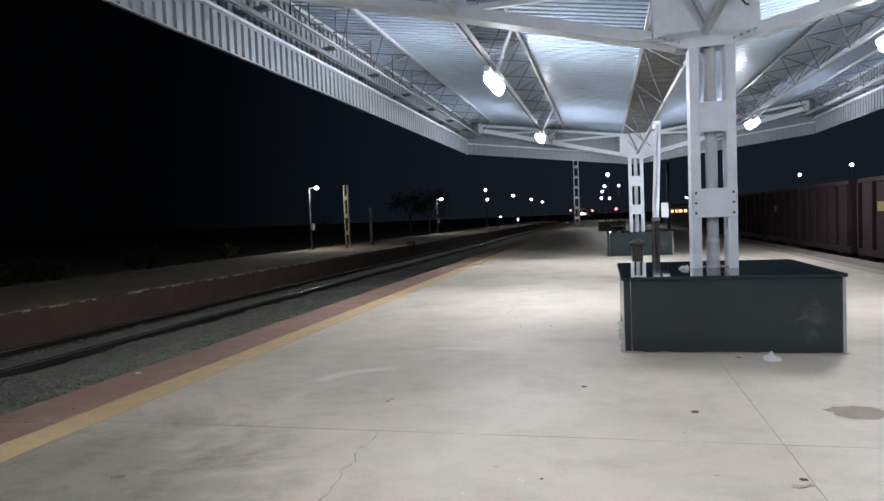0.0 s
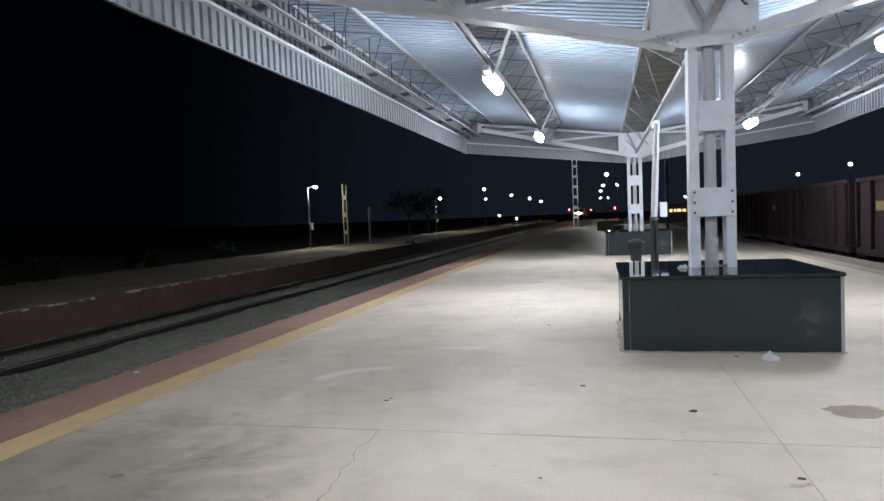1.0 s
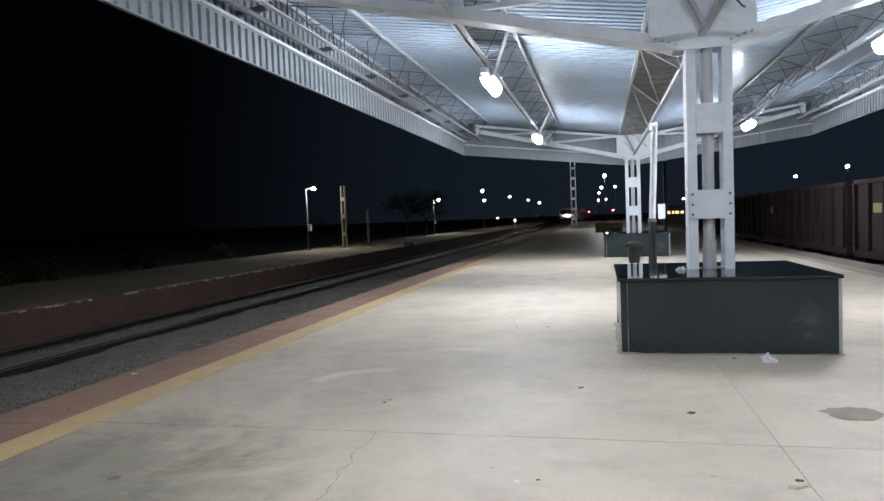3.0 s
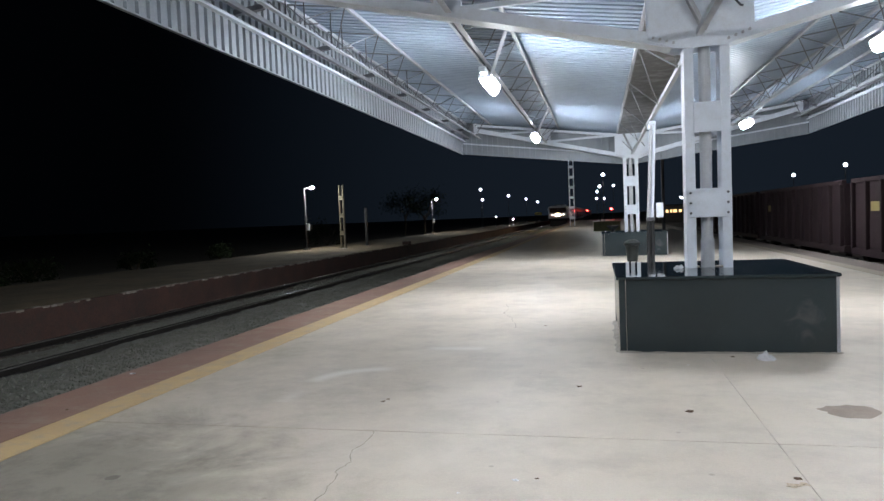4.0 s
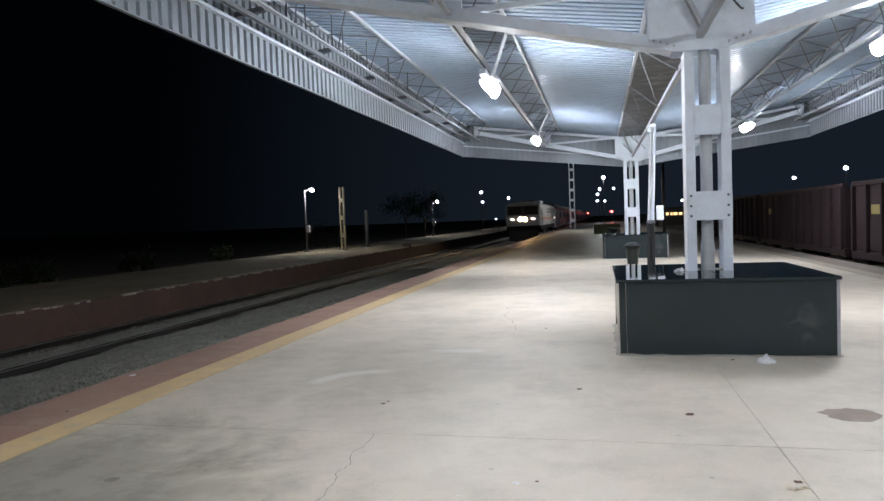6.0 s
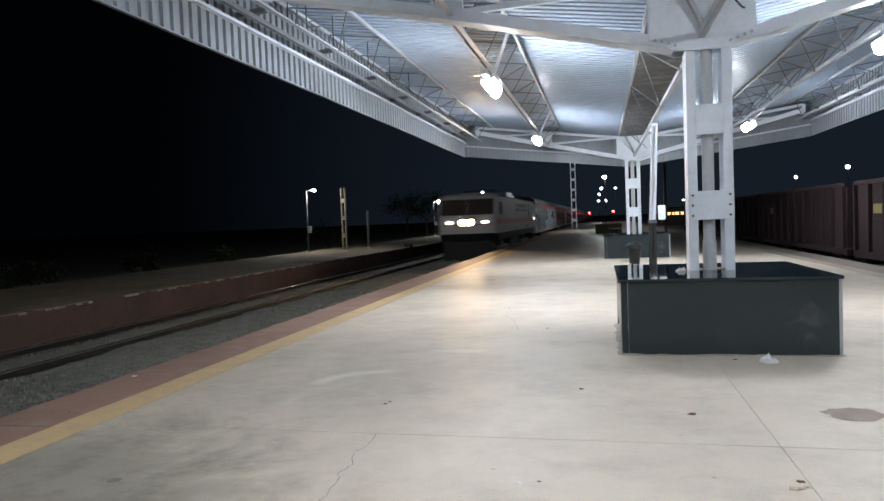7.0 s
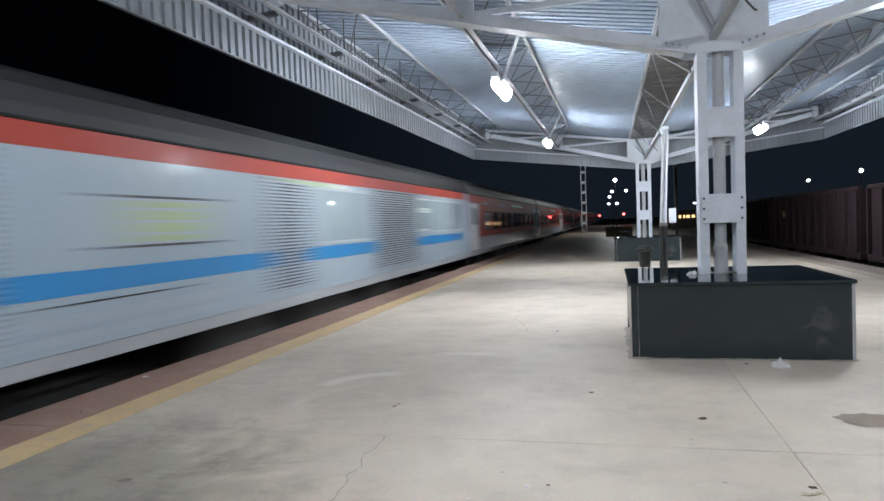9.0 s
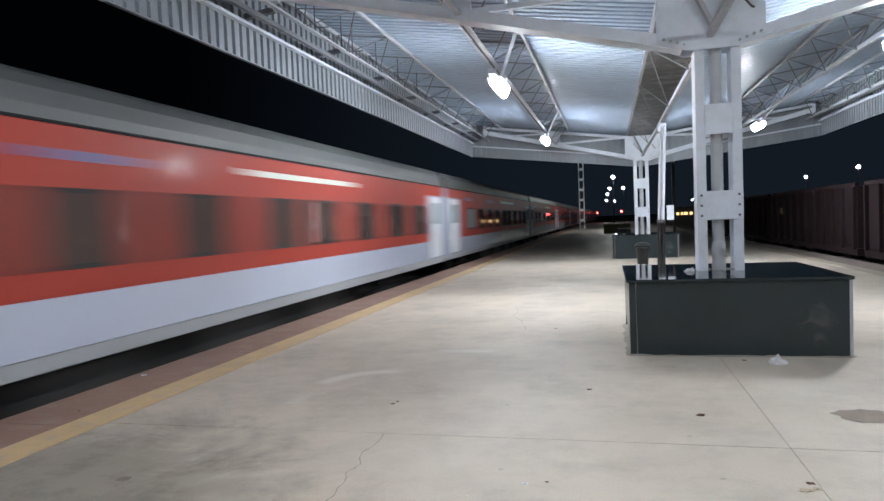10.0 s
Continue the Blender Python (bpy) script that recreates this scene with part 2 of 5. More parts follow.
M = {
    "concrete": concrete_floor("platform_concrete"),
    "concrete_rough": material("raw_concrete", (0.33, 0.32, 0.30), rough=0.85, bump=0.4, dirt=(0.12, 0.11, 0.1)),
    "red_coping": material("red_oxide_coping", (0.275, 0.155, 0.115), (0.195, 0.12, 0.094), rough=0.7, fine=35, coarse=1.1, bump=0.3, dirt=(0.27, 0.21, 0.165), amount=1.0),
    "yellow_line": material("worn_yellow_paint", (0.55, 0.39, 0.19), (0.44, 0.31, 0.17), rough=0.65, fine=60, coarse=2.4, bump=0.2, dirt=(0.36, 0.30, 0.22), amount=1.0),
    "granite": material("polished_dark_granite", (0.011, 0.018, 0.021), (0.005, 0.009, 0.011), rough=0.03, rough2=0.055, fine=160, coarse=3, bump=0, dirt=(0.05, 0.05, 0.047), amount=0.12),
    "granite_side": material("dull_dark_granite", (0.021, 0.032, 0.036), (0.014, 0.022, 0.026), rough=0.2, rough2=0.28, fine=160, coarse=0.8, bump=0),
    "mortar": material("grey_mortar", (0.34, 0.33, 0.31), rough=0.9, bump=0.4),
    "skirt_mortar": material("trodden_mortar", (0.40, 0.36, 0.31), (0.27, 0.245, 0.21), rough=0.9, fine=50, coarse=4, bump=0.5, dirt=(0.16, 0.145, 0.125), amount=0.6),
    "dull_coping": material("dusty_worn_coping", (0.21, 0.165, 0.145), (0.16, 0.13, 0.115), rough=0.8, fine=60, coarse=1.2, bump=0.25, dirt=(0.25, 0.225, 0.2), amount=0.8),
    "dull_line": material("dusty_worn_line", (0.36, 0.30, 0.22), (0.28, 0.245, 0.195), rough=0.75, fine=60, coarse=1.6, bump=0.2, dirt=(0.29, 0.26, 0.225), amount=0.85),
    "white_steel": material("white_painted_steel", (0.69, 0.735, 0.81), (0.57, 0.61, 0.675), rough=0.42, rough2=0.6, fine=55, coarse=2.2, bump=0.06, dirt=(0.42, 0.40, 0.37), amount=0.35),
    # white_steel scaled darker: the shade on the purlin chords is in this colour
    "chord_steel": material("shaded_white_chord", (0.47, 0.50, 0.55), (0.36, 0.385, 0.425), rough=0.5, fine=55, coarse=2.2, bump=0.06, dirt=(0.28, 0.26, 0.24), amount=0.4),
    "mast_paint": material("weathered_cream_mast", (0.33, 0.29, 0.20), (0.22, 0.195, 0.135), rough=0.6, fine=40, coarse=3, bump=0.1),
    "grey_steel": material("grey_painted_steel", (0.42, 0.43, 0.45), (0.30, 0.31, 0.33), rough=0.5, fine=55, coarse=2.5, bump=0.08, dirt=(0.2, 0.18, 0.16), amount=0.4),
    "dark_steel": material("dark_weathered_steel", (0.085, 0.085, 0.095), (0.05, 0.05, 0.055), rough=0.6, bump=0.12),
    "black_rail": material("dark_painted_rail", (0.022, 0.023, 0.026), (0.014, 0.014, 0.016), rough=0.7, bump=0.1),
    "rod_steel": material("dull_steel_rod", (0.21, 0.22, 0.24), (0.11, 0.115, 0.13), rough=0.55, bump=0.1),
    "sheet": material("galvalume_sheet", (0.40, 0.485, 0.605), (0.32, 0.395, 0.50), rough=0.5, rough2=0.6, metal=0.0, spec=0.25, fine=25, coarse=0.8, bump=0.03, coat=0.05, coat_rough=0.12),
    "fascia_sheet": material("pale_painted_sheet", (0.285, 0.315, 0.35), (0.215, 0.235, 0.265), rough=0.36, rough2=0.5, metal=0.35, fine=30, coarse=1.2, bump=0.05, dirt=(0.33, 0.32, 0.31), amount=0.4),
    "pvc": material("grey_pvc_pipe", (0.46, 0.47, 0.49), (0.38, 0.39, 0.41), rough=0.45, bump=0.05, dirt=(0.3, 0.28, 0.26), amount=0.4),
    "bolt": material("dull_bolt", (0.46, 0.47, 0.5), rough=0.5, metal=0.3, bump=0),
    "black_paint": material("black_paint", (0.015, 0.015, 0.017), rough=0.4, bump=0.05),
    "bin": material("dark_green_plastic", (0.010, 0.015, 0.015), rough=0.45, bump=0.05),
    "rail": material("worn_rail_steel", (0.014, 0.011, 0.010), (0.009, 0.007, 0.006), rough=0.55, metal=0.6, bump=0.15),
    "rail_head": material("bright_rail_head", (0.5, 0.49, 0.48), rough=0.27, metal=1.0, bump=0.03),
    "sleeper": material("concrete_sleeper", (0.20, 0.19, 0.175), rough=0.9, bump=0.3, dirt=(0.07, 0.055, 0.045), amount=0.7),
    "ballast": material("ballast_stone", (0.21, 0.21, 0.18), (0.12, 0.118, 0.10), rough=0.92, fine=30, coarse=3, bump=0.5, dirt=(0.06, 0.048, 0.04), amount=0.5),
    "foul_ballast": material("oily_brown_ballast", (0.115, 0.088, 0.072), (0.062, 0.048, 0.04), rough=0.9, fine=30, coarse=2, bump=0.5),
    "ground": material("dry_earth", (0.11, 0.09, 0.065), (0.065, 0.053, 0.04), rough=0.95, fine=18, coarse=0.3, bump=0.5, dirt=(0.05, 0.055, 0.03), amount=0.5),
    "far_top": material("sandy_platform_top", (0.225, 0.165, 0.095), (0.11, 0.085, 0.05), rough=0.95, fine=9, coarse=0.5, bump=0.6, dirt=(0.07, 0.062, 0.04), amount=0.7),
    "far_wall": material("red_brick_face", (0.082, 0.037, 0.027), (0.032, 0.019, 0.016), rough=0.9, fine=16, coarse=0.9, bump=0.6, dirt=(0.034, 0.027, 0.023), amount=0.95),
    "lime": material("flaking_whitewash", (0.36, 0.33, 0.29), (0.16, 0.14, 0.12), rough=0.9, fine=20, coarse=1.1, bump=0.4, dirt=(0.12, 0.085, 0.065), amount=0.9),
    "wagon": material("oxide_brown_wagon", (0.023, 0.0135, 0.0155), (0.013, 0.008, 0.010), rough=0.8, spec=0.12, fine=30, coarse=0.9, bump=0.3, dirt=(0.026, 0.019, 0.018), amount=0.6),
    "wagon_yellow": material("faded_yellow_paint", (0.22, 0.175, 0.05), rough=0.7, bump=0.2, dirt=(0.2, 0.15, 0.05)),
    "leaf": material("dusty_foliage", (0.022, 0.03, 0.014), (0.012, 0.019, 0.009), rough=0.8, spec=0.08, fine=12, coarse=1.5, bump=0.1),
    "bark": material("bark", (0.10, 0.075, 0.05), rough=0.9, bump=0.5),
    "paper": material("crumpled_white_paper", (0.78, 0.78, 0.80), rough=0.8, bump=0.1),
    "tan_paper": material("tan_paper", (0.55, 0.46, 0.34), (0.40, 0.32, 0.23), rough=0.8, fine=90, coarse=20, bump=0.1),
    "litter": material("dry_brown_leaf", (0.12, 0.07, 0.04), rough=0.8, bump=0.2),
    "stain": material("dark_patch_concrete", (0.29, 0.23, 0.18), (0.19, 0.145, 0.11), rough=0.75, fine=60, coarse=5, bump=0.2),
    "dark_stain": material("dark_spill", (0.17, 0.14, 0.12), (0.12, 0.10, 0.09), rough=0.7, fine=60, coarse=8, bump=0.2),
    "crack": material("crack_dirt", (0.15, 0.14, 0.12), rough=0.95, bump=0.2),
    # train
    "loco_white": material("loco_white_paint", (0.60, 0.595, 0.605), (0.52, 0.515, 0.525), rough=0.5, rough2=0.6, spec=0.25, coat=0.15, coat_rough=0.04, fine=30, coarse=0.6, bump=0.02, dirt=(0.5, 0.48, 0.45), amount=0.3),
    "loco_orange": material("loco_orange_stripe", (0.48, 0.14, 0.045), (0.42, 0.12, 0.04), rough=0.35, fine=30, coarse=0.8, bump=0.02),
    "loco_gold": material("loco_golden_stripe", (0.40, 0.17, 0.03), (0.34, 0.14, 0.025), rough=0.35, fine=30, coarse=0.8, bump=0.02),
    "skirt": material("dark_grey_underframe", (0.013, 0.0135, 0.0145), (0.009, 0.009, 0.01), rough=0.8, bump=0.15, dirt=(0.03, 0.025, 0.02), spec=0.2),
    "under": material("oily_black_running_gear", (0.022, 0.021, 0.02), rough=0.6, bump=0.3),
    "wheel": material("worn_wheel_steel", (0.12, 0.11, 0.10), rough=0.45, metal=0.7, bump=0.1),
    "grille_pale": material("pale_filter_panel", (0.52, 0.52, 0.54), (0.40, 0.40, 0.42), rough=0.5, fine=30, coarse=1.5, bump=0.05, dirt=(0.2, 0.19, 0.18), amount=0.5),
    "grille_dark": material("sooty_filter_opening", (0.24, 0.24, 0.25), (0.15, 0.15, 0.16), rough=0.8, bump=0.1),
    "coach_red": material("coach_red_paint", (0.345, 0.044, 0.03), (0.29, 0.037, 0.025), rough=0.45, rough2=0.55, spec=0.15, coat=0.1, coat_rough=0.14, fine=30, coarse=0.5, bump=0.02, dirt=(0.36, 0.07, 0.05), amount=0.3),
    "coach_grey": material("coach_grey_paint", (0.29, 0.355, 0.41), (0.24, 0.295, 0.345), rough=0.4, rough2=0.5, spec=0.3, coat=0.12, coat_rough=0.14, fine=30, coarse=0.6, bump=0.02, dirt=(0.4, 0.4, 0.4), amount=0.35),
    "coach_white": material("coach_bluish_white_paint", (0.45, 0.49, 0.60), (0.39, 0.42, 0.52), rough=0.14, rough2=0.2, spec=0.5, fine=30, coarse=0.6, bump=0.02, dirt=(0.45, 0.45, 0.46), amount=0.4),
    "coach_sill": material("coach_grey_solebar", (0.36, 0.38, 0.40), (0.28, 0.29, 0.31), rough=0.4, bump=0.05, dirt=(0.2, 0.19, 0.18)),
    "coach_roof": material("coach_roof_grey", (0.098, 0.105, 0.107), (0.072, 0.077, 0.079), rough=0.5, rough2=0.6, fine=20, coarse=0.7, bump=0.04, dirt=(0.2, 0.19, 0.18), amount=0.4),
    # one dark tone, about a third of coach_roof's
    "power_roof": material("dark_power_car_roof", (0.034, 0.036, 0.04), (0.022, 0.023, 0.026), rough=0.65, spec=0.3, fine=20, coarse=0.7, bump=0.04),
    # near-black holds the shade behind louvre slats; also the notice frame's edges
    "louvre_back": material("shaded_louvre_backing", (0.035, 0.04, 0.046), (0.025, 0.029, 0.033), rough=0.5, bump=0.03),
    # the dirt colour here paints pale dapples of light onto the gutter
    "gutter": material("rusty_gutter_light_dapples", (0.07, 0.068, 0.066), (0.035, 0.034, 0.034), rough=0.45, fine=30, coarse=1.1, bump=0.3, dirt=(0.34, 0.34, 0.35), amount=0.75),
    "coach_blue": material("coach_blue_stripe", (0.028, 0.21, 0.47), (0.024, 0.18, 0.41), rough=0.28, bump=0.02),
    "louvre": material("grey_louvre", (0.32, 0.365, 0.42), (0.27, 0.305, 0.355), rough=0.4, bump=0.03),
    "door_paint": material("coach_door_grey", (0.62, 0.64, 0.68), rough=0.3, bump=0.02, dirt=(0.45, 0.45, 0.45)),
    "dark_glass": glass("dark_window_glass", (0.085, 0.062, 0.056), 0.03),
    "frosted": glass("curtained_window", (0.31, 0.38, 0.41), 0.03),
    "rubber": material("black_rubber", (0.02, 0.02, 0.021), rough=0.8, bump=0.1),
    "board_white": material("white_notice_board", (0.62, 0.66, 0.60), rough=0.5, bump=0.02),
    "board_green": material("yellow_green_notice", (0.33, 0.42, 0.24), rough=0.5, bump=0.02),
    "navy": material("navy_lettering_bars", (0.07, 0.07, 0.22), rough=0.4, bump=0),
    "board_yellow": material("yellow_station_board", (0.62, 0.48, 0.06), rough=0.6, bump=0.05),
    "olive": material("olive_limewashed_wall", (0.30, 0.31, 0.17), (0.22, 0.23, 0.13), rough=0.9, bump=0.3, dirt=(0.14, 0.14, 0.09)),
    "lamp": glow("canopy_lamp_glow", (0.885, 0.94, 1.0), LAMP_GLOW),
    "far_lamp": glow("yard_lamp_glow", (0.85, 0.93, 1.0), FAR_GLOW),
    "bright_yard_lamp": glow("bright_yard_lamp_glow", (0.9, 0.95, 0.95), FAR_GLOW * 9.0),
    "head": glow("headlight_glow", (1.0, 0.64, 0.30), HEAD_GLOW),
    "marker": glow("marker_light_glow", (1.0, 0.95, 0.88), 9.0),
    "tail_marker": glow("tail_marker_glow", (1.0, 0.95, 0.88), 5.0),
    "red_lamp": glow("red_signal_glow", (1.0, 0.03, 0.03), 60.0),
    "warm_window": glow("lit_window", (1.0, 0.62, 0.28), 2.2),
}


def cloudy_smear(m, centre, size, colour):
    """A wiped pale cloud on an otherwise dark polished face."""
    nt = m.node_tree
    bsdf = nt.nodes["Principled BSDF"]
    n, link = nt.nodes.new, nt.links.new
    co = n("ShaderNodeTexCoord")
    wob = n("ShaderNodeTexNoise")
    wob.inputs["Scale"].default_value, wob.inputs["Detail"].default_value, wob.inputs["Distortion"].default_value = 5.0, 6, 1.6
    link(co.outputs["Object"], wob.inputs["Vector"])
    gap = n("ShaderNodeVectorMath")
    gap.operation = "DISTANCE"
    link(co.outputs["Object"], gap.inputs[0])
    gap.inputs[1].default_value = centre
    far = n("ShaderNodeMath")
    far.operation = "MULTIPLY_ADD"
    link(wob.outputs["Fac"], far.inputs[0])
    far.inputs[1].default_value = size * 3.6
    link(gap.outputs["Value"], far.inputs[2])
    amount = n("ShaderNodeMapRange")
    amount.interpolation_type = "SMOOTHSTEP"
    amount.inputs["From Min"].default_value, amount.inputs["From Max"].default_value, amount.inputs["To Max"].default_value = size * 2.9, size * 1.5, 0.45
    link(far.outputs[0], amount.inputs["Value"])
    mix = n("ShaderNodeMix")
    mix.data_type = "RGBA"
    link(amount.outputs[0], mix.inputs["Factor"])
    link(bsdf.inputs["Base Color"].links[0].from_socket, mix.inputs["A"])
    mix.inputs["B"].default_value = (*colour, 1)
    link(mix.outputs["Result"], bsdf.inputs["Base Color"])


cloudy_smear(M["granite_side"], (0.78, -1.06, 0.36), 0.19, (0.085, 0.092, 0.094))


# ---- mesh helpers ----
def part(name, bm, mat, parent=None, label="", smooth=False):
    """Links a bmesh as one mesh object under a thing or a part."""
    me = bpy.data.meshes.new(name)
    bmesh.ops.recalc_face_normals(bm, faces=bm.faces[:])
    bm.to_mesh(me)
    bm.free()
    me.materials.append(M[mat])
    if smooth:
        for p in me.polygons:
            p.use_smooth = True
    ob = new(name, me)
    if parent:
        ob.parent = parent
    if label:
        ob["label"] = label
    return ob


def shared(name, me, parent, m):
    ob = new(name, me)
    ob.parent = parent
    ob.matrix_basis = m
    return ob


def empty(name, label, category, m=None, group="", kind=""):
    ob = new(name)
    if m is not None:
        ob.matrix_basis = m
    return tagged(ob, label, category, group, kind)


def box(bm, x0, x1, y0, y1, z0, z1, bevel=0.0):
    vs = [bm.verts.new(p) for p in ((x0, y0, z0), (x1, y0, z0), (x1, y1, z0), (x0, y1, z0), (x0, y0, z1), (x1, y0, z1), (x1, y1, z1), (x0, y1, z1))]
    fs = [bm.faces.new([vs[i] for i in f]) for f in ((0, 3, 2, 1), (4, 5, 6, 7), (0, 1, 5, 4), (1, 2, 6, 5), (2, 3, 7, 6), (3, 0, 4, 7))]
    if bevel:
        es = list({e for f in fs for e in f.edges})
        bmesh.ops.bevel(bm, geom=es, offset=bevel, segments=1, affect="EDGES")
    return bm


def boxes(*rows, bevel=0.0):
    bm = bmesh.new()
    for r in rows:
        box(bm, *r, bevel=bevel)
    return bm


def tube(bm, p0, p1, r0, r1=None, seg=10):
    """A capped round bar from p0 to p1."""
    p0, p1 = Vector(p0), Vector(p1)
    r1 = r0 if r1 is None else r1
    q = (p1 - p0).to_track_quat("Z", "Y")
    a, b = [], []
    for i in range(seg):
        d = q @ Vector((math.cos(2 * math.pi * i / seg), math.sin(2 * math.pi * i / seg), 0))
        a.append(bm.verts.new(p0 + d * r0))
        b.append(bm.verts.new(p1 + d * r1))
    for i in range(seg):
        j = (i + 1) % seg
        bm.faces.new((a[i], a[j], b[j], b[i]))
    bm.faces.new(a[::-1])
    bm.faces.new(b)
    return bm


def bar(bm, p0, p1, profile, up=(0, 0, 1)):
    """A profile (list of (u, v)) swept from p0 to p1; v points to up, u sideways."""
    p0, p1, up = Vector(p0), Vector(p1), Vector(up)
    d = (p1 - p0).normalized()
    u = d.cross(up).normalized()
    v = u.cross(d).normalized()
    a = [bm.verts.new(p0 + u * s + v * t) for s, t in profile]
    b = [bm.verts.new(p1 + u * s + v * t) for s, t in profile]
    k = len(profile)
    for i in range(k):
        j = (i + 1) % k
        bm.faces.new((a[i], a[j], b[j], b[i]))
    bm.faces.new(a[::-1])
    bm.faces.new(b)
    return bm


def ell(w, t):
    """An angle section."""
    return [(0, 0), (w, 0), (w, t), (t, t), (t, w), (0, w)]


def channel(w, d, t):
    """A channel section, open to +u."""
    return [(0, -w / 2), (d, -w / 2), (d, -w / 2 + t), (t, -w / 2 + t), (t, w / 2 - t), (d, w / 2 - t), (d, w / 2), (0, w / 2)]


def rect(w, h):
    return [(-w / 2, -h / 2), (w / 2, -h / 2), (w / 2, h / 2), (-w / 2, h / 2)]


def extrude_profile(pts, y0, y1):
    """A closed profile in x and z, drawn out along y."""
    bm = bmesh.new()
    a = [bm.verts.new((x, y0, z)) for x, z in pts]
    b = [bm.verts.new((x, y1, z)) for x, z in pts]
    k = len(pts)
    for i in range(k):
        j = (i + 1) % k
        bm.faces.new((a[i], a[j], b[j], b[i]))
    bm.faces.new(a[::-1])
    bm.faces.new(b)
    return bm


def rib_steps(s0, s1, period=0.2, depth=0.035):
    """(distance, offset) of a trapezoidal sheet's bends."""
    out, s = [], s0
    while s < s1:
        for f, d in ((0.0, 0), (0.58, 0), (0.63, depth), (0.95, depth)):
            if s + f * period < s1:
                out.append((s + f * period, d))
        s += period
    out.append((s1, out[-1][1]))
    return out


def sheet(ends, normal, s0, s1, thick=0.006, period=0.2, depth=0.035):
    """A ribbed sheet: ends(s) gives the two ends of the rib line at s; ribs rise along normal."""
    bm = bmesh.new()
    n = Vector(normal).normalized()
    rows = []
    for s, d in rib_steps(s0, s1, period, depth):
        a, b = (Vector(p) for p in ends(s))
        rows.append([bm.verts.new(p) for p in (a + n * d, b + n * d, b + n * (d + thick), a + n * (d + thick))])
    for p, q in zip(rows, rows[1:]):
        for i in range(4):
            j = (i + 1) % 4
            bm.faces.new((p[i], q[i], q[j], p[j]))
    bm.faces.new(rows[0])
    bm.faces.new(rows[-1][::-1])
    return bm


# ---- ground, tracks, platforms ----
def ground():
    bm = bmesh.new()
    xs = [-3000, -900, -300, -120, -60, -40, -30, -24, -18, 14, 24, 40, 70, 120, 300, 900, 3000]
    ys = [-3000, -600, -100, -30, 0, 30, 60, 90, 130, 200, 300, 500, 900, 3000]
    grid = [[bm.verts.new((x, y, -1.25 + 0.12 * noise.noise((x * 0.07, y * 0.07, 0)) * (abs(x) < 100))) for y in ys] for x in xs]
    for i in range(len(xs) - 1):
        for j in range(len(ys) - 1):
            bm.faces.new((grid[i][j], grid[i + 1][j], grid[i + 1][j + 1], grid[i][j + 1]))
    tagged(part("ground", bm, "ground"), "dark dry earth beyond the tracks", "ground", kind="structure")


def ballast():
    bed = empty("ballast_bed", "grey crushed-stone ballast between the two tracks", "ballast", kind="structure")
    ys = list(np.arange(-14, 40, 0.3)) + list(np.arange(40, 420, 6.0))

    def height(x, y):
        h = -1.0 + 0.05 * noise.noise((x * 1.3, y * 1.3, 3)) + 0.035 * noise.noise((x * 5, y * 5, 8))
        between = math.exp(-((x + 8.85) / 0.9) ** 2)
        return h + 0.07 * between

    for nm, lo, hi, mt in (("track_bed", -13.06, -11.9, "foul_ballast"), ("bed", -11.9, -7.8, "ballast"), ("track_bed", -7.8, -5.0, "foul_ballast")):
        bm = bmesh.new()
        xx = np.linspace(lo, hi, int((hi - lo) / 0.22) + 1)
        grid = [[bm.verts.new((x, y, height(x, y))) for y in ys] for x in xx]
        for i in range(len(xx) - 1):
            for j in range(len(ys) - 1):
                bm.faces.new((grid[i][j], grid[i + 1][j], grid[i + 1][j + 1], grid[i][j + 1]))
        part(nm, bm, mt, bed)
    # loose stones
    rnd = random.Random(4)
    verts, faces = [], []
    ico = [(0, 0, 1), (0.9, 0, 0.1), (0.2, 0.9, -0.1), (-0.8, 0.4, 0.15), (-0.5, -0.8, 0), (0.5, -0.75, 0.1), (0, 0, -0.7)]
    tri = [(0, 1, 2), (0, 2, 3), (0, 3, 4), (0, 4, 5), (0, 5, 1), (6, 2, 1), (6, 3, 2), (6, 4, 3), (6, 5, 4), (6, 1, 5)]
    for k in range(20000):
        y = 4 + 30 * rnd.random() ** 1.4
        x = rnd.uniform(-10.2, -7.2) if rnd.random() < 0.86 else rnd.uniform(-12.1, -10.5)
        s = rnd.uniform(0.012, 0.032)
        a = rnd.uniform(0, 6.28)
        ca, sa = math.cos(a), math.sin(a)
        z = height(x, y) + s * 0.35
        b = len(verts)
        ex, ey, ez = (rnd.uniform(0.7, 1.35) for _ in range(3))
        for p in ico:
            px, py, pz = p[0] * s * ex, p[1] * s * ey, p[2] * s * ez
            verts.append((x + ca * px - sa * py, y + sa * px + ca * py, z + pz))
        faces += [tuple(b + i for i in f) for f in tri]
    me = bpy.data.meshes.new("stones")
    me.from_pydata(verts, [], faces)
    me.materials.append(M["ballast"])
    ob = new("stones", me)
    ob.parent = bed
    ob["kind"] = "stuff"


RAIL_FOOT = [(-0.07, 0), (0.07, 0), (0.07, 0.012), (0.012, 0.03), (0.012, 0.125), (-0.012, 0.125), (-0.012, 0.03), (-0.07, 0.012)]
RAIL_HEAD = [(-0.036, 0.135), (-0.036, 0.158), *((0.078 * math.sin(a), 0.092 + 0.078 * math.cos(a)) for a in np.linspace(-0.44, 0.44, 17)), (0.036, 0.158), (0.036, 0.135)]


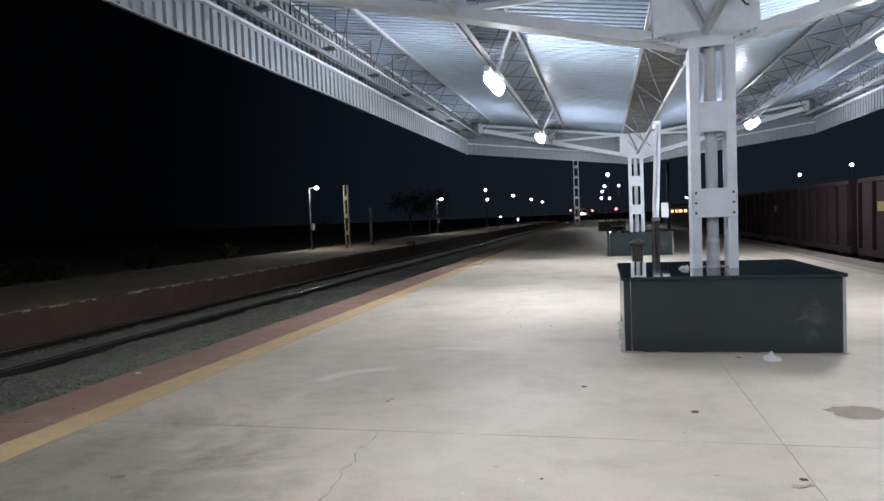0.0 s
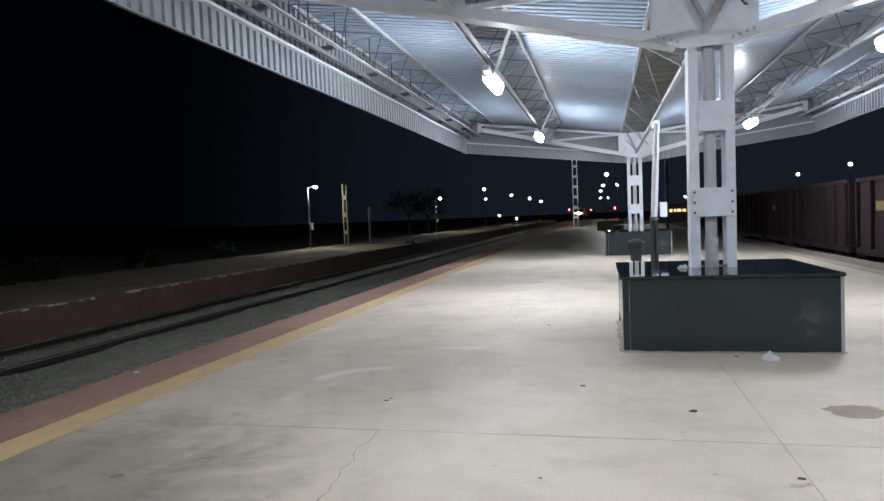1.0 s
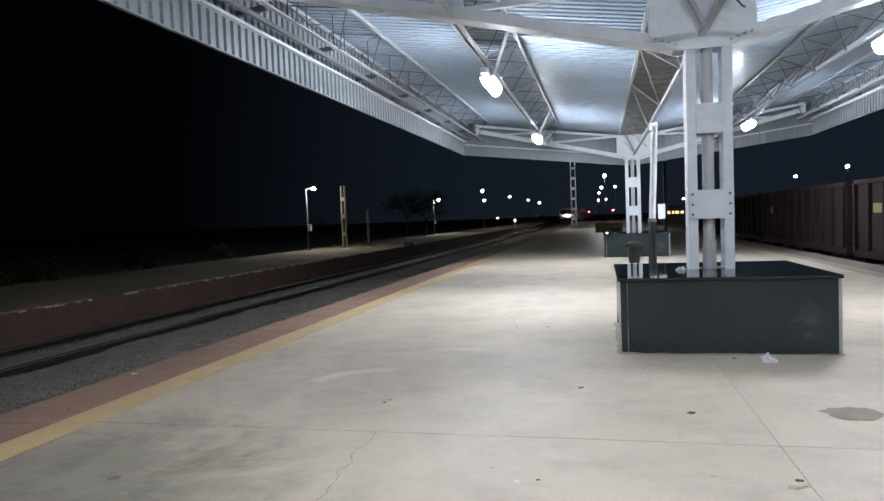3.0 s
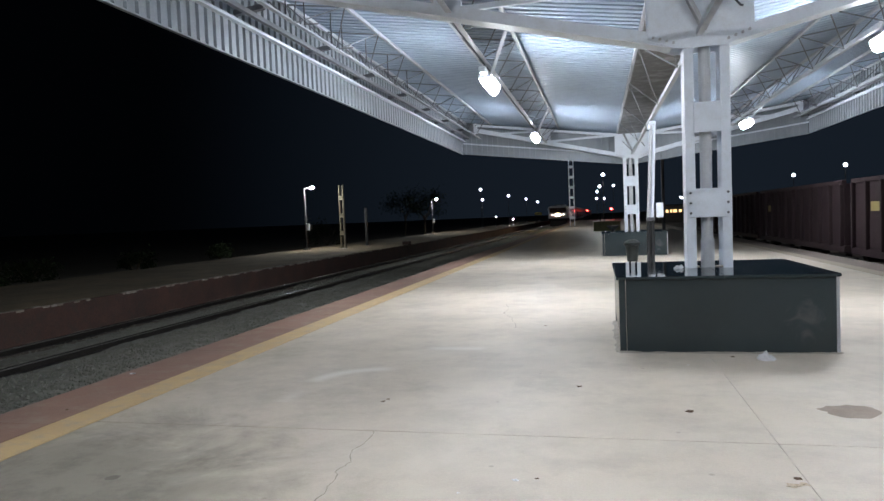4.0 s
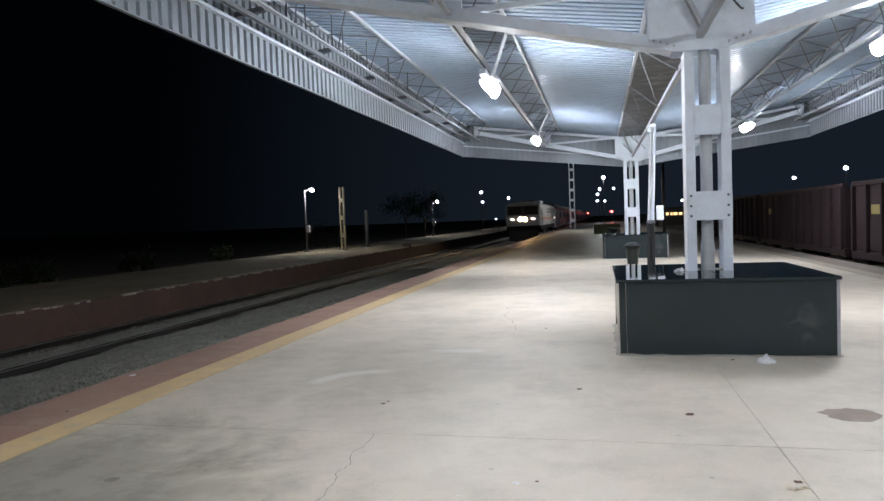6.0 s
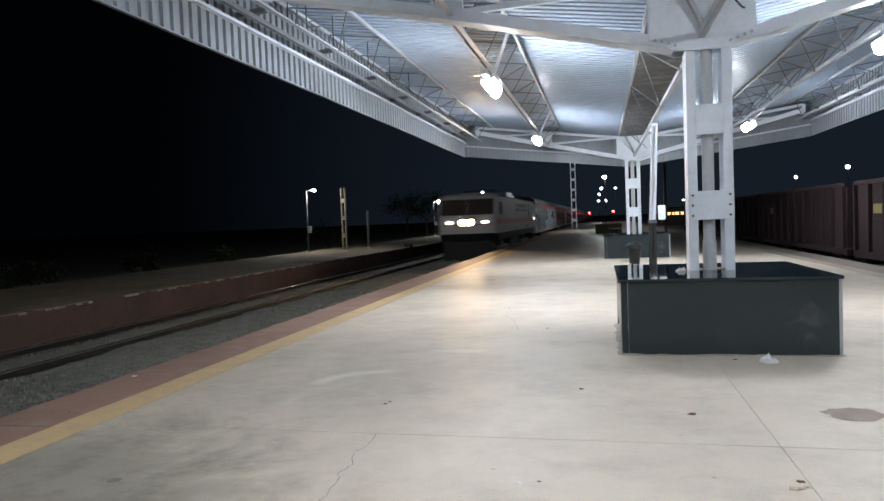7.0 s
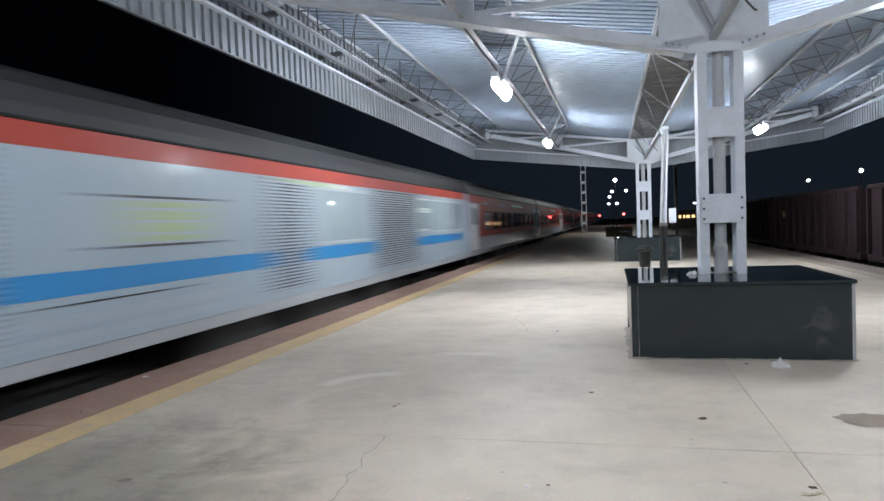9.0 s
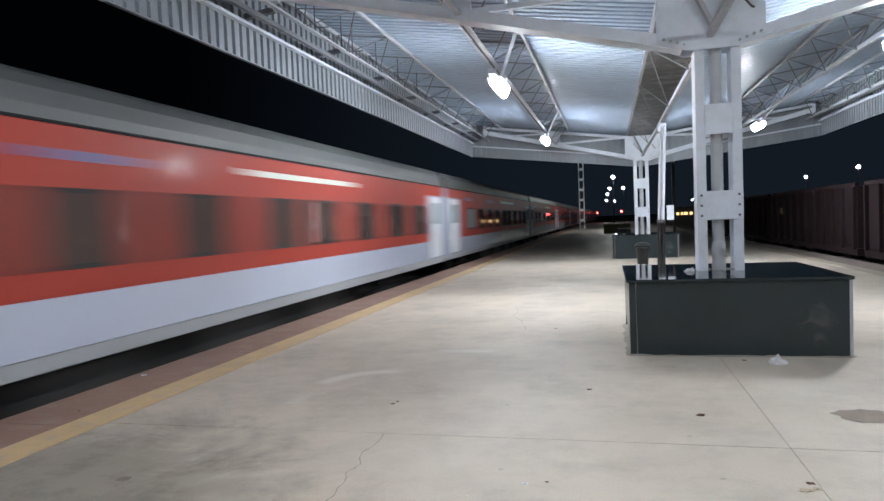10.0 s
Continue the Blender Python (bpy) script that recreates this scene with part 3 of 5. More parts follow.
def canted(profile, xc, side):
    """A rail's section leaning one in twenty towards the track's middle."""
    return [(xc + u - side * 0.05 * (v - 0.17), RAIL - 0.17 + v + side * 0.05 * u) for u, v in profile]


def railway_track(x, label, y0=-60, y1=420):
    tr = empty("railway_track", label, "track", kind="structure")
    for side in (-1, 1):
        xc = x + side * 0.873
        r = part("rail", extrude_profile(canted(RAIL_FOOT, xc, side), y0, y1), "rail", tr)
        part("rail_head", extrude_profile(canted(RAIL_HEAD, xc, side), y0, y1), "rail_head", r, "rail head worn bright")
    bm = bmesh.new()
    box(bm, -1.375, 1.375, -0.13, 0.13, -0.2, -0.01)
    for v in bm.verts:
        if v.co.z > -0.1:
            v.co.y *= 0.75
            v.co.z -= 0.025 * (abs(v.co.x) < 0.3)
    first = part("sleeper", bm, "sleeper", tr)
    me = first.data
    first.matrix_basis = pose(x, 4.0, RAIL - 0.17)
    for k in range(1, 62):
        shared("sleeper", me, tr, pose(x, 4.0 + 0.65 * k, RAIL - 0.17))
    return tr


def platform():
    pf = empty("platform", "grey concrete island platform with a red and yellow edge", "platform", kind="structure")
    yend = 150
    part("platform_body", boxes((EDGE_L + 0.06, EDGE_R - 0.06, -60, yend, -1.3, -0.005)), "concrete_rough", pf)
    # concrete panels with open joints
    joints_y = [-40, -20, -7.4, 4.62, 16.6, 28.6, 40.6, 52.6, 64.6, 90, yend]
    joints_x = [EDGE_L + 1.034, 1.07, EDGE_R - 1.034]
    for a, b in zip(joints_x, joints_x[1:]):
        for c, d in zip(joints_y, joints_y[1:]):
            part("panel", boxes((a + 0.0014, b - 0.0014, c + 0.0048, d - 0.0048, -0.0899, 0.0), bevel=0.002), "concrete", pf)
    for s, e in ((1, EDGE_L), (-1, EDGE_R)):
        y = -30.0
        rnd = random.Random(9)
        while y < yend:
            ln = 1.5 if y < 40 else 12
            y2 = min(y + ln, yend)
            dz = rnd.uniform(-0.004, 0.002)
            dx = rnd.uniform(-0.008, 0.008)
            a, b = sorted((e + dx, e + s * 0.694))
            part("coping_slab", boxes((a, b, y + 0.0007, y2 - 0.0007, -0.14, 0.004 + dz), bevel=0.006), "red_coping" if s > 0 else "dull_coping", pf)
            y = y2
        a, b = sorted((e + s * 0.698, e + s * 1.03))
        part("yellow_strip", boxes((a, b, -30, yend, -0.12, 0.003)), "yellow_line" if s > 0 else "dull_line", pf, "worn yellow safety line")
    # crack across the panels
    rnd = random.Random(21)
    for pts in ([(-1.62, 4.60), (-1.60, 4.36), (-1.64, 4.2), (-1.57, 3.98), (-1.60, 3.84), (-1.57, 3.70), (-1.54, 3.49), (-1.58, 3.2)],
                [(-1.6, 11.6), (-1.48, 11.0), (-1.5, 10.5), (-1.3, 10.0), (-1.18, 9.4), (-1.12, 9.0)]):
        bm = bmesh.new()
        fine = []
        for (xa, ya), (xb, yb) in zip(pts, pts[1:]):
            for i in range(4):
                f = i / 4
                fine.append((xa + (xb - xa) * f + rnd.uniform(-0.012, 0.012), ya + (yb - ya) * f))
        lo = [bm.verts.new((x - rnd.uniform(0.0008, 0.003), y, 0.004)) for x, y in fine]
        hi = [bm.verts.new((x + rnd.uniform(0.0008, 0.003), y, 0.004)) for x, y in fine]
        for i in range(len(fine) - 1):
            bm.faces.new((lo[i], hi[i], hi[i + 1], lo[i + 1]))
        part("crack", bm, "crack", pf, "dirt-filled crack")
    # round patched cover
    bm = bmesh.new()
    k = 26
    ring = [bm.verts.new((1.74 + 0.2 * math.cos(6.283 * i / k) * (1 + 0.3 * noise.noise((math.cos(6.283 * i / k) * 2, math.sin(6.283 * i / k) * 2, 1))), 5.40 + 0.17 * math.sin(6.283 * i / k) * (1 + 0.4 * noise.noise((math.cos(6.283 * i / k) * 2, math.sin(6.283 * i / k) * 2, 6))), 0.004)) for i in range(k)]
    bm.faces.new(ring)
    part("patch", bm, "stain", pf, "round dark patch in the concrete")
    bm = bmesh.new()
    ring = [bm.verts.new((-2.96 + 0.055 * math.cos(6.283 * i / 14) * rnd.uniform(0.7, 1.1), 3.55 + 0.045 * math.sin(6.283 * i / 14) * rnd.uniform(0.7, 1.1), 0.004)) for i in range(14)]
    bm.faces.new(ring)
    part("stain", bm, "dark_stain", pf, "small dark stain")


def far_platform():
    fp = empty("far_platform", "low sandy platform with a whitewashed brick edge", "platform", kind="structure")
    x = -13.08
    bm = bmesh.new()
    rnd = random.Random(3)
    xs = [x - 0.02, x - 1.2, x - 2.5, x - 4.5, x - 7, x - 10]
    ys = list(np.arange(-30, 60, 1.5)) + list(np.arange(60, 200, 8.0))
    grid = [[bm.verts.new((xx, y, FAR_TOP + 0.05 * (xx < x - 1) * noise.noise((xx * 0.6, y * 0.6, 5)) - (1.1 if xx < x - 9 else 0))) for y in ys] for xx in xs]
    for i in range(len(xs) - 1):
        for j in range(len(ys) - 1):
            bm.faces.new((grid[i][j], grid[i + 1][j], grid[i + 1][j + 1], grid[i][j + 1]))
    part("earth_top", bm, "far_top", fp)
    part("edge_pier", boxes((x - 0.45, x + 0.03, 46.0, 46.6, -1.3, FAR_TOP + 0.22), bevel=0.02), "far_wall", fp, "dark brick pier at the platform edge")
    part("brick_face", boxes((x - 0.36, x, -30, 196, -1.3, FAR_TOP - 0.015)), "far_wall", fp, "dark red brick face")
    y = -6.0
    while y < 60:
        ln = rnd.uniform(0.12, 0.3)
        keep = noise.noise((y * 0.35, 2.0, 0)) > -0.32
        top = FAR_TOP + rnd.choice((0.0, 0.003, 0.006, 0.01, 0.016))
        if keep and rnd.random() < 0.85:
            part("edge_stone", boxes((x - rnd.uniform(0.10, 0.2), x + rnd.uniform(-0.03, 0.04), y + 0.01, y + ln - rnd.uniform(0.01, 0.04), FAR_TOP - 0.055, top), bevel=0.012), "lime", fp)
        y += ln


# ---- canopy ----
def canopy_roof():
    for nm, xe in (("ceiling_west", ROOF_L), ("ceiling_east", ROOF_R)):
        s = 1 if xe > CANOPY_X else -1
        bm = sheet(lambda y: ((CANOPY_X + s * 0.12, y, roof_z(CANOPY_X + 0.12)), (xe, y, roof_z(xe))), (0, 0, 1), ROOF_Y0, ROOF_Y1, depth=0.035)
        tagged(part(nm, bm, "sheet"), "silvery ribbed metal canopy ceiling", "ceiling", kind="structure")
    for nm, x, s in (("wall_fascia_west", ROOF_L, -1), ("wall_fascia_east", ROOF_R, 1)):
        fa = empty(nm, "pale ribbed metal fascia along the canopy edge", "fascia", kind="structure")
        part("ribbed_sheet", sheet(lambda y: ((x, y, 3.93), (x, y, roof_z(x) + 0.06)), (s, 0, 0), ROOF_Y0, ROOF_Y1, depth=0.04), "fascia_sheet", fa)
        part("drip_trim", boxes((*sorted((x + s * 0.0485, x - s * 0.004)), ROOF_Y0, ROOF_Y1, 3.916, 3.934)), "fascia_sheet", fa, "flat drip edge along the bottom")
        part("lower_girt", extrude_profile([(x - s * 0.005 - s * a, 4.40 + b) for a, b in ell(0.085, 0.012)], ROOF_Y0, ROOF_Y1), "white_steel", fa)
        part("upper_girt", extrude_profile([(x - s * (0.25 + a), 4.455 + b) for a, b in ((0, 0), (0.065, 0), (0.065, 0.065), (0, 0.065))], ROOF_Y0, ROOF_Y1 - 0.3), "rod_steel", fa)
        y = 8.9 - 7 * 2.42
        me = None
        while y < ROOF_Y1:
            if me is None:
                st = part("strut", bar(bmesh.new(), (0, 0, 0), (-s * 0.46, 0, 0.05), rect(0.08, 0.07)), "rod_steel", fa)
                st.matrix_basis = pose(x - s * 0.01, y, 4.53)
                me = st.data
            else:
                shared("strut", me, fa, pose(x - s * 0.01, y, 4.53))
            y += 2.42
        if s < 0:
            for ry, z0, hook in ((9.2, 4.54, 0), (9.85, 4.57, 0.12), (10.93, 4.53, 0), (11.43, 4.57, 0.1), (12.7, 4.6, 0), (14.1, 4.58, 0.1), (15.6, 4.6, 0)):
                bm = tube(bmesh.new(), (x + 0.65, ry, z0), (x + 0.65, ry, roof_z(x + 0.65)), 0.011, seg=6)
                if hook:
                    tube(bm, (x + 0.65, ry, z0), (x + 0.65 + hook, ry + 0.25, z0 + 0.06), 0.011, seg=6)
                part("hanger_rod", bm, "dark_steel", fa)
    ef = empty("wall_fascia_end", "pale ribbed metal fascia closing the canopy end", "fascia", kind="structure")

    def low(x):
        return 3.20 + (3.93 - 3.20) * abs(x - CANOPY_X) / (CANOPY_X - ROOF_L)
    part("ribbed_sheet", sheet(lambda x: ((x, ROOF_Y1 + 0.01, low(x)), (x, ROOF_Y1 + 0.01, roof_z(x) + 0.05)), (0, 1, 0), ROOF_L, ROOF_R, depth=0.02), "fascia_sheet", ef)
    for s, xe in ((-1, ROOF_L), (1, ROOF_R)):
        part("girt", bar(bmesh.new(), (CANOPY_X, ROOF_Y1 - 0.03, low(CANOPY_X) + 0.36), (xe, ROOF_Y1 - 0.03, low(xe) + 0.40), rect(0.05, 0.05)), "white_steel", ef)


BEAMS = [(-4.80, -3.80), (-2.27, -1.31), (0.70, 1.60), (3.61, 4.57), (6.10, 7.0)]


def lattice_beam(xl, xr, y0, y1, drop, pitch=1.75):
    """A three-chord lattice purlin hung under the roof sheet."""
    lb = empty("lattice_beam", "triangular steel lattice purlin with shade-darkened chords", "beam", group="canopy purlins")
    zl, zr, xb = roof_z(xl) - 0.02, roof_z(xr) - 0.02, (xl + xr) / 2
    zb = min(zl, zr) - drop
    for x, z in ((xl, zl), (xr, zr)):
        part("top_chord", bar(bmesh.new(), (x, y0, z - 0.035), (x, y1, z - 0.035), rect(0.05, 0.055)), "chord_steel", lb)
    part("bottom_chord", bar(bmesh.new(), (xb, y0, zb), (xb, y1, zb), ell(0.07, 0.010)), "chord_steel", lb)
    n = int(round((y1 - y0) / pitch))
    step = (y1 - y0) / n
    for x, z in ((xl, zl), (xr, zr)):
        bm = bmesh.new()
        for i in range(n):
            ya = y0 + i * step
            tube(bm, (x, ya, z - 0.04), (xb, ya + step / 2, zb + 0.02), 0.011, seg=5)
            tube(bm, (xb, ya + step / 2, zb + 0.02), (x, ya + step, z - 0.04), 0.011, seg=5)
        part("lacing", bm, "rod_steel", lb)
    bm = bmesh.new()
    for i in range(n + 1):
        ya = y0 + i * step
        tube(bm, (xl, ya, zl - 0.05), (xr, ya, zr - 0.05), 0.012, seg=5)
    part("cross_bars", bm, "rod_steel", lb)


def bracket(y):
    """The butterfly truss on a column head."""
    br = empty("canopy_bracket", "white painted steel butterfly truss on a column head", "truss", group="canopy brackets")
    x0 = CANOPY_X + 0.05
    pts = [(x0 - 0.58, 3.50), (x0 - 0.28, 3.375), (x0 + 0.28, 3.375), (x0 + 0.58, 3.50), (x0 + 0.58, 4.26), (x0 - 0.58, 4.26)]
    part("gusset_plate", extrude_profile(pts, y - 0.175, y - 0.16), "white_steel", br, "bolted white steel gusset plate")
    part("gusset_plate", extrude_profile(pts, y + 0.16, y + 0.175), "white_steel", br)
    for s in (-1, 1):
        for i in range(4):
            x = x0 + s * (0.30 + 0.075 * i)
            part("bolt", tube(bmesh.new(), (x, y - 0.2, 3.445 + 0.026 * i), (x, y - 0.17, 3.445 + 0.026 * i), 0.017, seg=6), "bolt", br)
    # end diagonals of the valley purlin, in front of the plate
    for s in (-1, 1):
        part("end_diagonal", bar(bmesh.new(), (x0 + 0.03, y - 0.24, 3.56), (x0 + 0.03 + s * 0.33, y - 0.30, 4.24), rect(0.075, 0.05)), "grey_steel", br)
    part("hook", tube(tube(bmesh.new(), (x0 + 0.30, y - 0.32, 3.9), (x0 + 0.40, y - 0.34, 3.76), 0.012, seg=6), (x0 + 0.40, y - 0.34, 3.76), (x0 + 0.43, y - 0.34, 3.75), 0.012, seg=6), "dark_steel", br, "dark bent hook")
    for s in (-1, 1):
        tip = CANOPY_X + s * 5.5
        a = (x0 + s * 0.30, y, 3.47)
        part("bottom_chord", bar(bmesh.new(), a, (tip, y, 4.72), [(-0.14, -0.07), (0.14, -0.07), (0.14, 0.07), (-0.14, 0.07)]), "white_steel", br)
        part("top_chord", bar(bmesh.new(), (x0 + s * 0.3, y, 4.19), (tip, y, 4.90), rect(0.2, 0.08)), "white_steel", br)
        xm = CANOPY_X + s * 2.95
        part("post", boxes((xm - 0.18, xm + 0.18, y - 0.02, y + 0.02, 4.09, 4.56)), "white_steel", br)
        part("diagonal", bar(bmesh.new(), (xm, y, 4.14), (x0 + s * 0.5, y, 4.22), rect(0.07, 0.07)), "white_steel", br)
        part("diagonal", bar(bmesh.new(), (xm - s * 0.05, y, 4.54), (CANOPY_X + s * 4.6, y, 4.54), rect(0.06, 0.06)), "white_steel", br)
        part("end_plate", boxes((tip - 0.05, tip + 0.05, y - 0.12, y + 0.12, 4.6, 4.96)), "white_steel", br)


def column(y, x, lean):
    """Two channels tied with batten plates, and a rain pipe between them."""
    co = empty("canopy_column", "white painted twin-channel steel column with a grey rain pipe", "column", m=pose(x, y, 0, 0, lean, 0), group="canopy columns")
    for s in (-1, 1):
        part("leg", bar(bmesh.new(), (s * 0.25, 0, 0.815), (s * 0.25, 0, 3.38), [(u * s, v) for u, v in channel(0.30, 0.105, 0.012)], up=(0, 1, 0)), "white_steel", co)
    for yy in (-0.16, 0.16):
        part("batten_plate", boxes((-0.235, 0.25, yy - 0.008, yy + 0.008, 1.41, 1.745), bevel=0.003), "white_steel", co, "bolted batten plate")
        part("batten_plate", boxes((-0.152, 0.152, yy - 0.006, yy + 0.006, 2.40, 2.745), bevel=0.003), "white_steel", co)
    for s in (-1, 1):
        for z in (1.46, 1.578, 1.696):
            part("bolt", tube(bmesh.new(), (s * 0.205, -0.185, z), (s * 0.205, -0.166, z), 0.015, seg=6), "dark_steel", co)
    pipe = part("rain_pipe", tube(bmesh.new(), (-0.005, 0.0, 0.95), (-0.005, 0.0, 3.4), 0.068, seg=18), "pvc", co, "grey plastic rain pipe", smooth=False)
    bm = bmesh.new()
    tube(bm, (-0.005, 0, 0.815), (-0.005, 0, 1.13), 0.078, seg=18)
    tube(bm, (-0.005, 0, 1.13), (-0.005, 0, 1.16), 0.078, 0.07, seg=18)
    part("pipe_socket", bm, "pvc", pipe)
    for xa, xb in ((-0.19, -0.085), (0.085, 0.19)):
        part("grout_pad", boxes((xa, xb, 0.02, 0.15, 0.812, 0.824), bevel=0.004), "skirt_mortar", co, "pale grout between the legs")
    return co


def granite_plinth(x, y):
    """The clad seat round a column's foot; x and y are its middle."""
    gp = empty("granite_plinth", "dark polished granite plinth around a column base", "plinth", m=pose(x, y, 0), group="column plinths")
    w, d, h = 1.065, 1.06, 0.78
    part("core", boxes((-w + 0.03, w - 0.03, -d + 0.03, d - 0.03, -0.02, h)), "mortar", gp)
    # ragged mortar fillet round the foot
    for along, fixed, s in (("x", d, -1), ("x", d, 1), ("y", w, -1), ("y", w, 1)):
        half = (w if along == "x" else d) + 0.02
        bm = bmesh.new()
        rows = []
        for i in range(61):
            u = -half + 2 * half * i / 60
            hgt = 0.006 + 0.014 * noise.noise((u * 5 + x, fixed * s * 3, 0.5)) + 0.006 * noise.noise((u * 23, s, y))
            out = 0.085 + 0.05 * noise.noise((u * 4, s * 2.0, y + 3)) + 0.02 * noise.noise((u * 17, s * 2.0, y))
            sec = [(fixed - 0.02, -0.01), (fixed + max(0.012, out), -0.01), (fixed + 0.006, max(0.004, hgt)), (fixed - 0.02, max(0.004, hgt))]
            rows.append([bm.verts.new((u, s * q, z) if along == "x" else (s * q, u, z)) for q, z in sec])
        for p, q in zip(rows, rows[1:]):
            for i in range(4):
                bm.faces.new((p[i], q[i], q[(i + 1) % 4], p[(i + 1) % 4]))
        bmesh.ops.recalc_face_normals(bm, faces=bm.faces)
        part("mortar_skirt", bm, "skirt_mortar", gp)
    # front and back are each one large panel and an edge strip
    for s in (-1, 1):
        a, b = sorted((s * d, s * (d - 0.022)))
        part("cladding_panel", boxes((-w + 0.075, w - 0.012, a, b, 0.002, h - 0.002), bevel=0.003), "granite_side", gp)
        part("edge_strip", boxes((-w, -w + 0.068, a, b, 0.004, h - 0.002), bevel=0.003), "granite_side", gp)
        part("joint", boxes((-w + 0.0685, -w + 0.0725, min(a, b) + 0.004, max(a, b) - 0.002, 0.01, h - 0.01)), "skirt_mortar", gp, "pale grout joint")
        c, e = sorted((s * w, s * (w - 0.02)))
        if s < 0:
            part("cladding_panel", boxes((c - 0.0, e, -d + 0.03, d - 0.03, 0.16, h - 0.002), bevel=0.003), "granite_side", gp)
        else:
            part("cladding_panel", boxes((c, e, -d + 0.06, d - 0.03, 0.03, h - 0.002), bevel=0.003), "granite_side", gp)
    part("corner_fillet", boxes((w - 0.012, w + 0.02, -d - 0.004, -d + 0.05, 0.0, h - 0.002), bevel=0.004), "grey_steel", gp, "grey edge fillet")
    for k, (xa, xb) in enumerate(((-w - 0.03, 0.0), (0.003, w + 0.03))):
        sl = part("top_slab", boxes((xa, xb, -d - 0.03, d + 0.03, h, h + 0.03), bevel=0.005), "granite_side", gp, "polished granite top slab" if k == 0 else "")
        part("polished_face", boxes((xa + 0.006, xb - 0.002, -d - 0.024, d + 0.024, h + 0.028, h + 0.0335)), "granite", sl)
    return gp


def canopy_lamp(x, y, z, half):
    """A long batten lamp under a purlin's bottom chord: a bowed lens below a shallow brimmed tray."""
    la = empty("canopy_lamp", "bright white batten lamp hanging from a canopy purlin", "lamp", m=pose(x, y, z), group="canopy lamps")
    lens = [(0.102 * math.cos(math.pi * k / 12), -0.168 * math.sin(math.pi * k / 12)) for k in range(13)]
    part("lens", extrude_profile(lens, -half, half), "lamp", la, "glowing white lens")
    tray = [(-0.118, 0.002), (0.118, 0.002), (0.118, 0.014), (0.07, 0.06), (-0.07, 0.06), (-0.118, 0.014)]
    part("tray", extrude_profile(tray, -half - 0.02, half + 0.02), "grey_steel", la)
    for e in (-1, 1):
        part("end_cap", boxes((-0.108, 0.108, *sorted((e * (half + 0.001), e * (half + 0.018))), -0.045, 0.0), bevel=0.006), "white_steel", la)
    part("gear_box", boxes((-0.055, 0.055, -half - 0.32, -half - 0.02, 0.0, 0.09), bevel=0.015), "white_steel", la)
    for yy in (-half * 0.7, half * 0.7):
        part("hanger", tube(bmesh.new(), (0, yy, 0.05), (0, yy, 0.25), 0.012, seg=6), "white_steel", la)
    part("stay", bar(bmesh.new(), (0.05, -0.2, 0.03), (0.48, -1.15, 0.60), rect(0.05, 0.035)), "white_steel", la, "white diagonal lamp stay")


ground()
ballast()
railway_track(TRACK_1, "near railway track with concrete sleepers")
railway_track(TRACK_2, "second railway track with concrete sleepers")
railway_track(TRACK_3, "railway track under the standing goods wagons")
platform()
far_platform()
canopy_roof()
for y0, y1 in ((ROOF_Y0, COLUMN_Y[0]), (COLUMN_Y[0], COLUMN_Y[1])):
    for (xl, xr), drop in zip(BEAMS, (0.5, 0.52, 0.81, 0.52, 0.5)):
        lattice_beam(xl, xr, y0, y1 + (0.5 if y1 > 20 else 0), drop, 3.3 if drop > 0.7 else 1.75)
for y, x, lean in zip(COLUMN_Y, (1.252, 1.135), (0.15, 0.0)):
    bracket(y)
    column(y, x, lean)
granite_plinth(1.25, 8.58)
granite_plinth(1.16, 25.05)
for x, y, half in ((-1.79, -6.0, 0.25), (-1.79, 3.2, 0.25), (-1.79, 11.9, 0.50), (-1.79, 20.7, 0.45), (4.09, -6.0, 0.28), (4.09, 3.8, 0.27), (4.09, 10.95, 0.46), (4.09, 20.6, 0.42)):
    canopy_lamp(x, y, 3.88, half)
gt = empty("valley_gutter", "rusty brown sheet-metal rain gutter along the canopy valley", "gutter")
part("pan", boxes((0.735, 1.565, ROOF_Y0, ROOF_Y1, 4.235, 4.245)), "gutter", gt)
for gx in (0.735, 1.565):
    part("side", boxes((gx - 0.006, gx + 0.006, ROOF_Y0, ROOF_Y1, 4.237, 4.33)), "gutter", gt)


# ---- platform furniture ----
def litter_bin(x, y):
    lb = empty("litter_bin", "dark litter bin with an overhanging lid", "litter bin", m=pose(x, y, 0))
    bm = tube(bmesh.new(), (0, 0, 0.05), (0, 0, 0.52), 0.15, 0.19, seg=20)
    part("drum", bm, "bin", lb)
    bm = tube(bmesh.new(), (0, 0, 0.54), (0, 0, 0.60), 0.235, 0.235, seg=20)
    tube(bm, (0, 0, 0.60), (0, 0, 0.68), 0.235, 0.13, seg=20)
    part("lid", bm, "bin", lb)
    for a in (0, 2.09, 4.19):
        part("foot", tube(bmesh.new(), (0.12 * math.cos(a), 0.12 * math.sin(a), 0), (0.12 * math.cos(a), 0.12 * math.sin(a), 0.06), 0.02, seg=8), "black_paint", lb)
        part("lid_post", tube(bmesh.new(), (0.16 * math.cos(a), 0.16 * math.sin(a), 0.5), (0.16 * math.cos(a), 0.16 * math.sin(a), 0.56), 0.012, seg=8), "black_paint", lb)


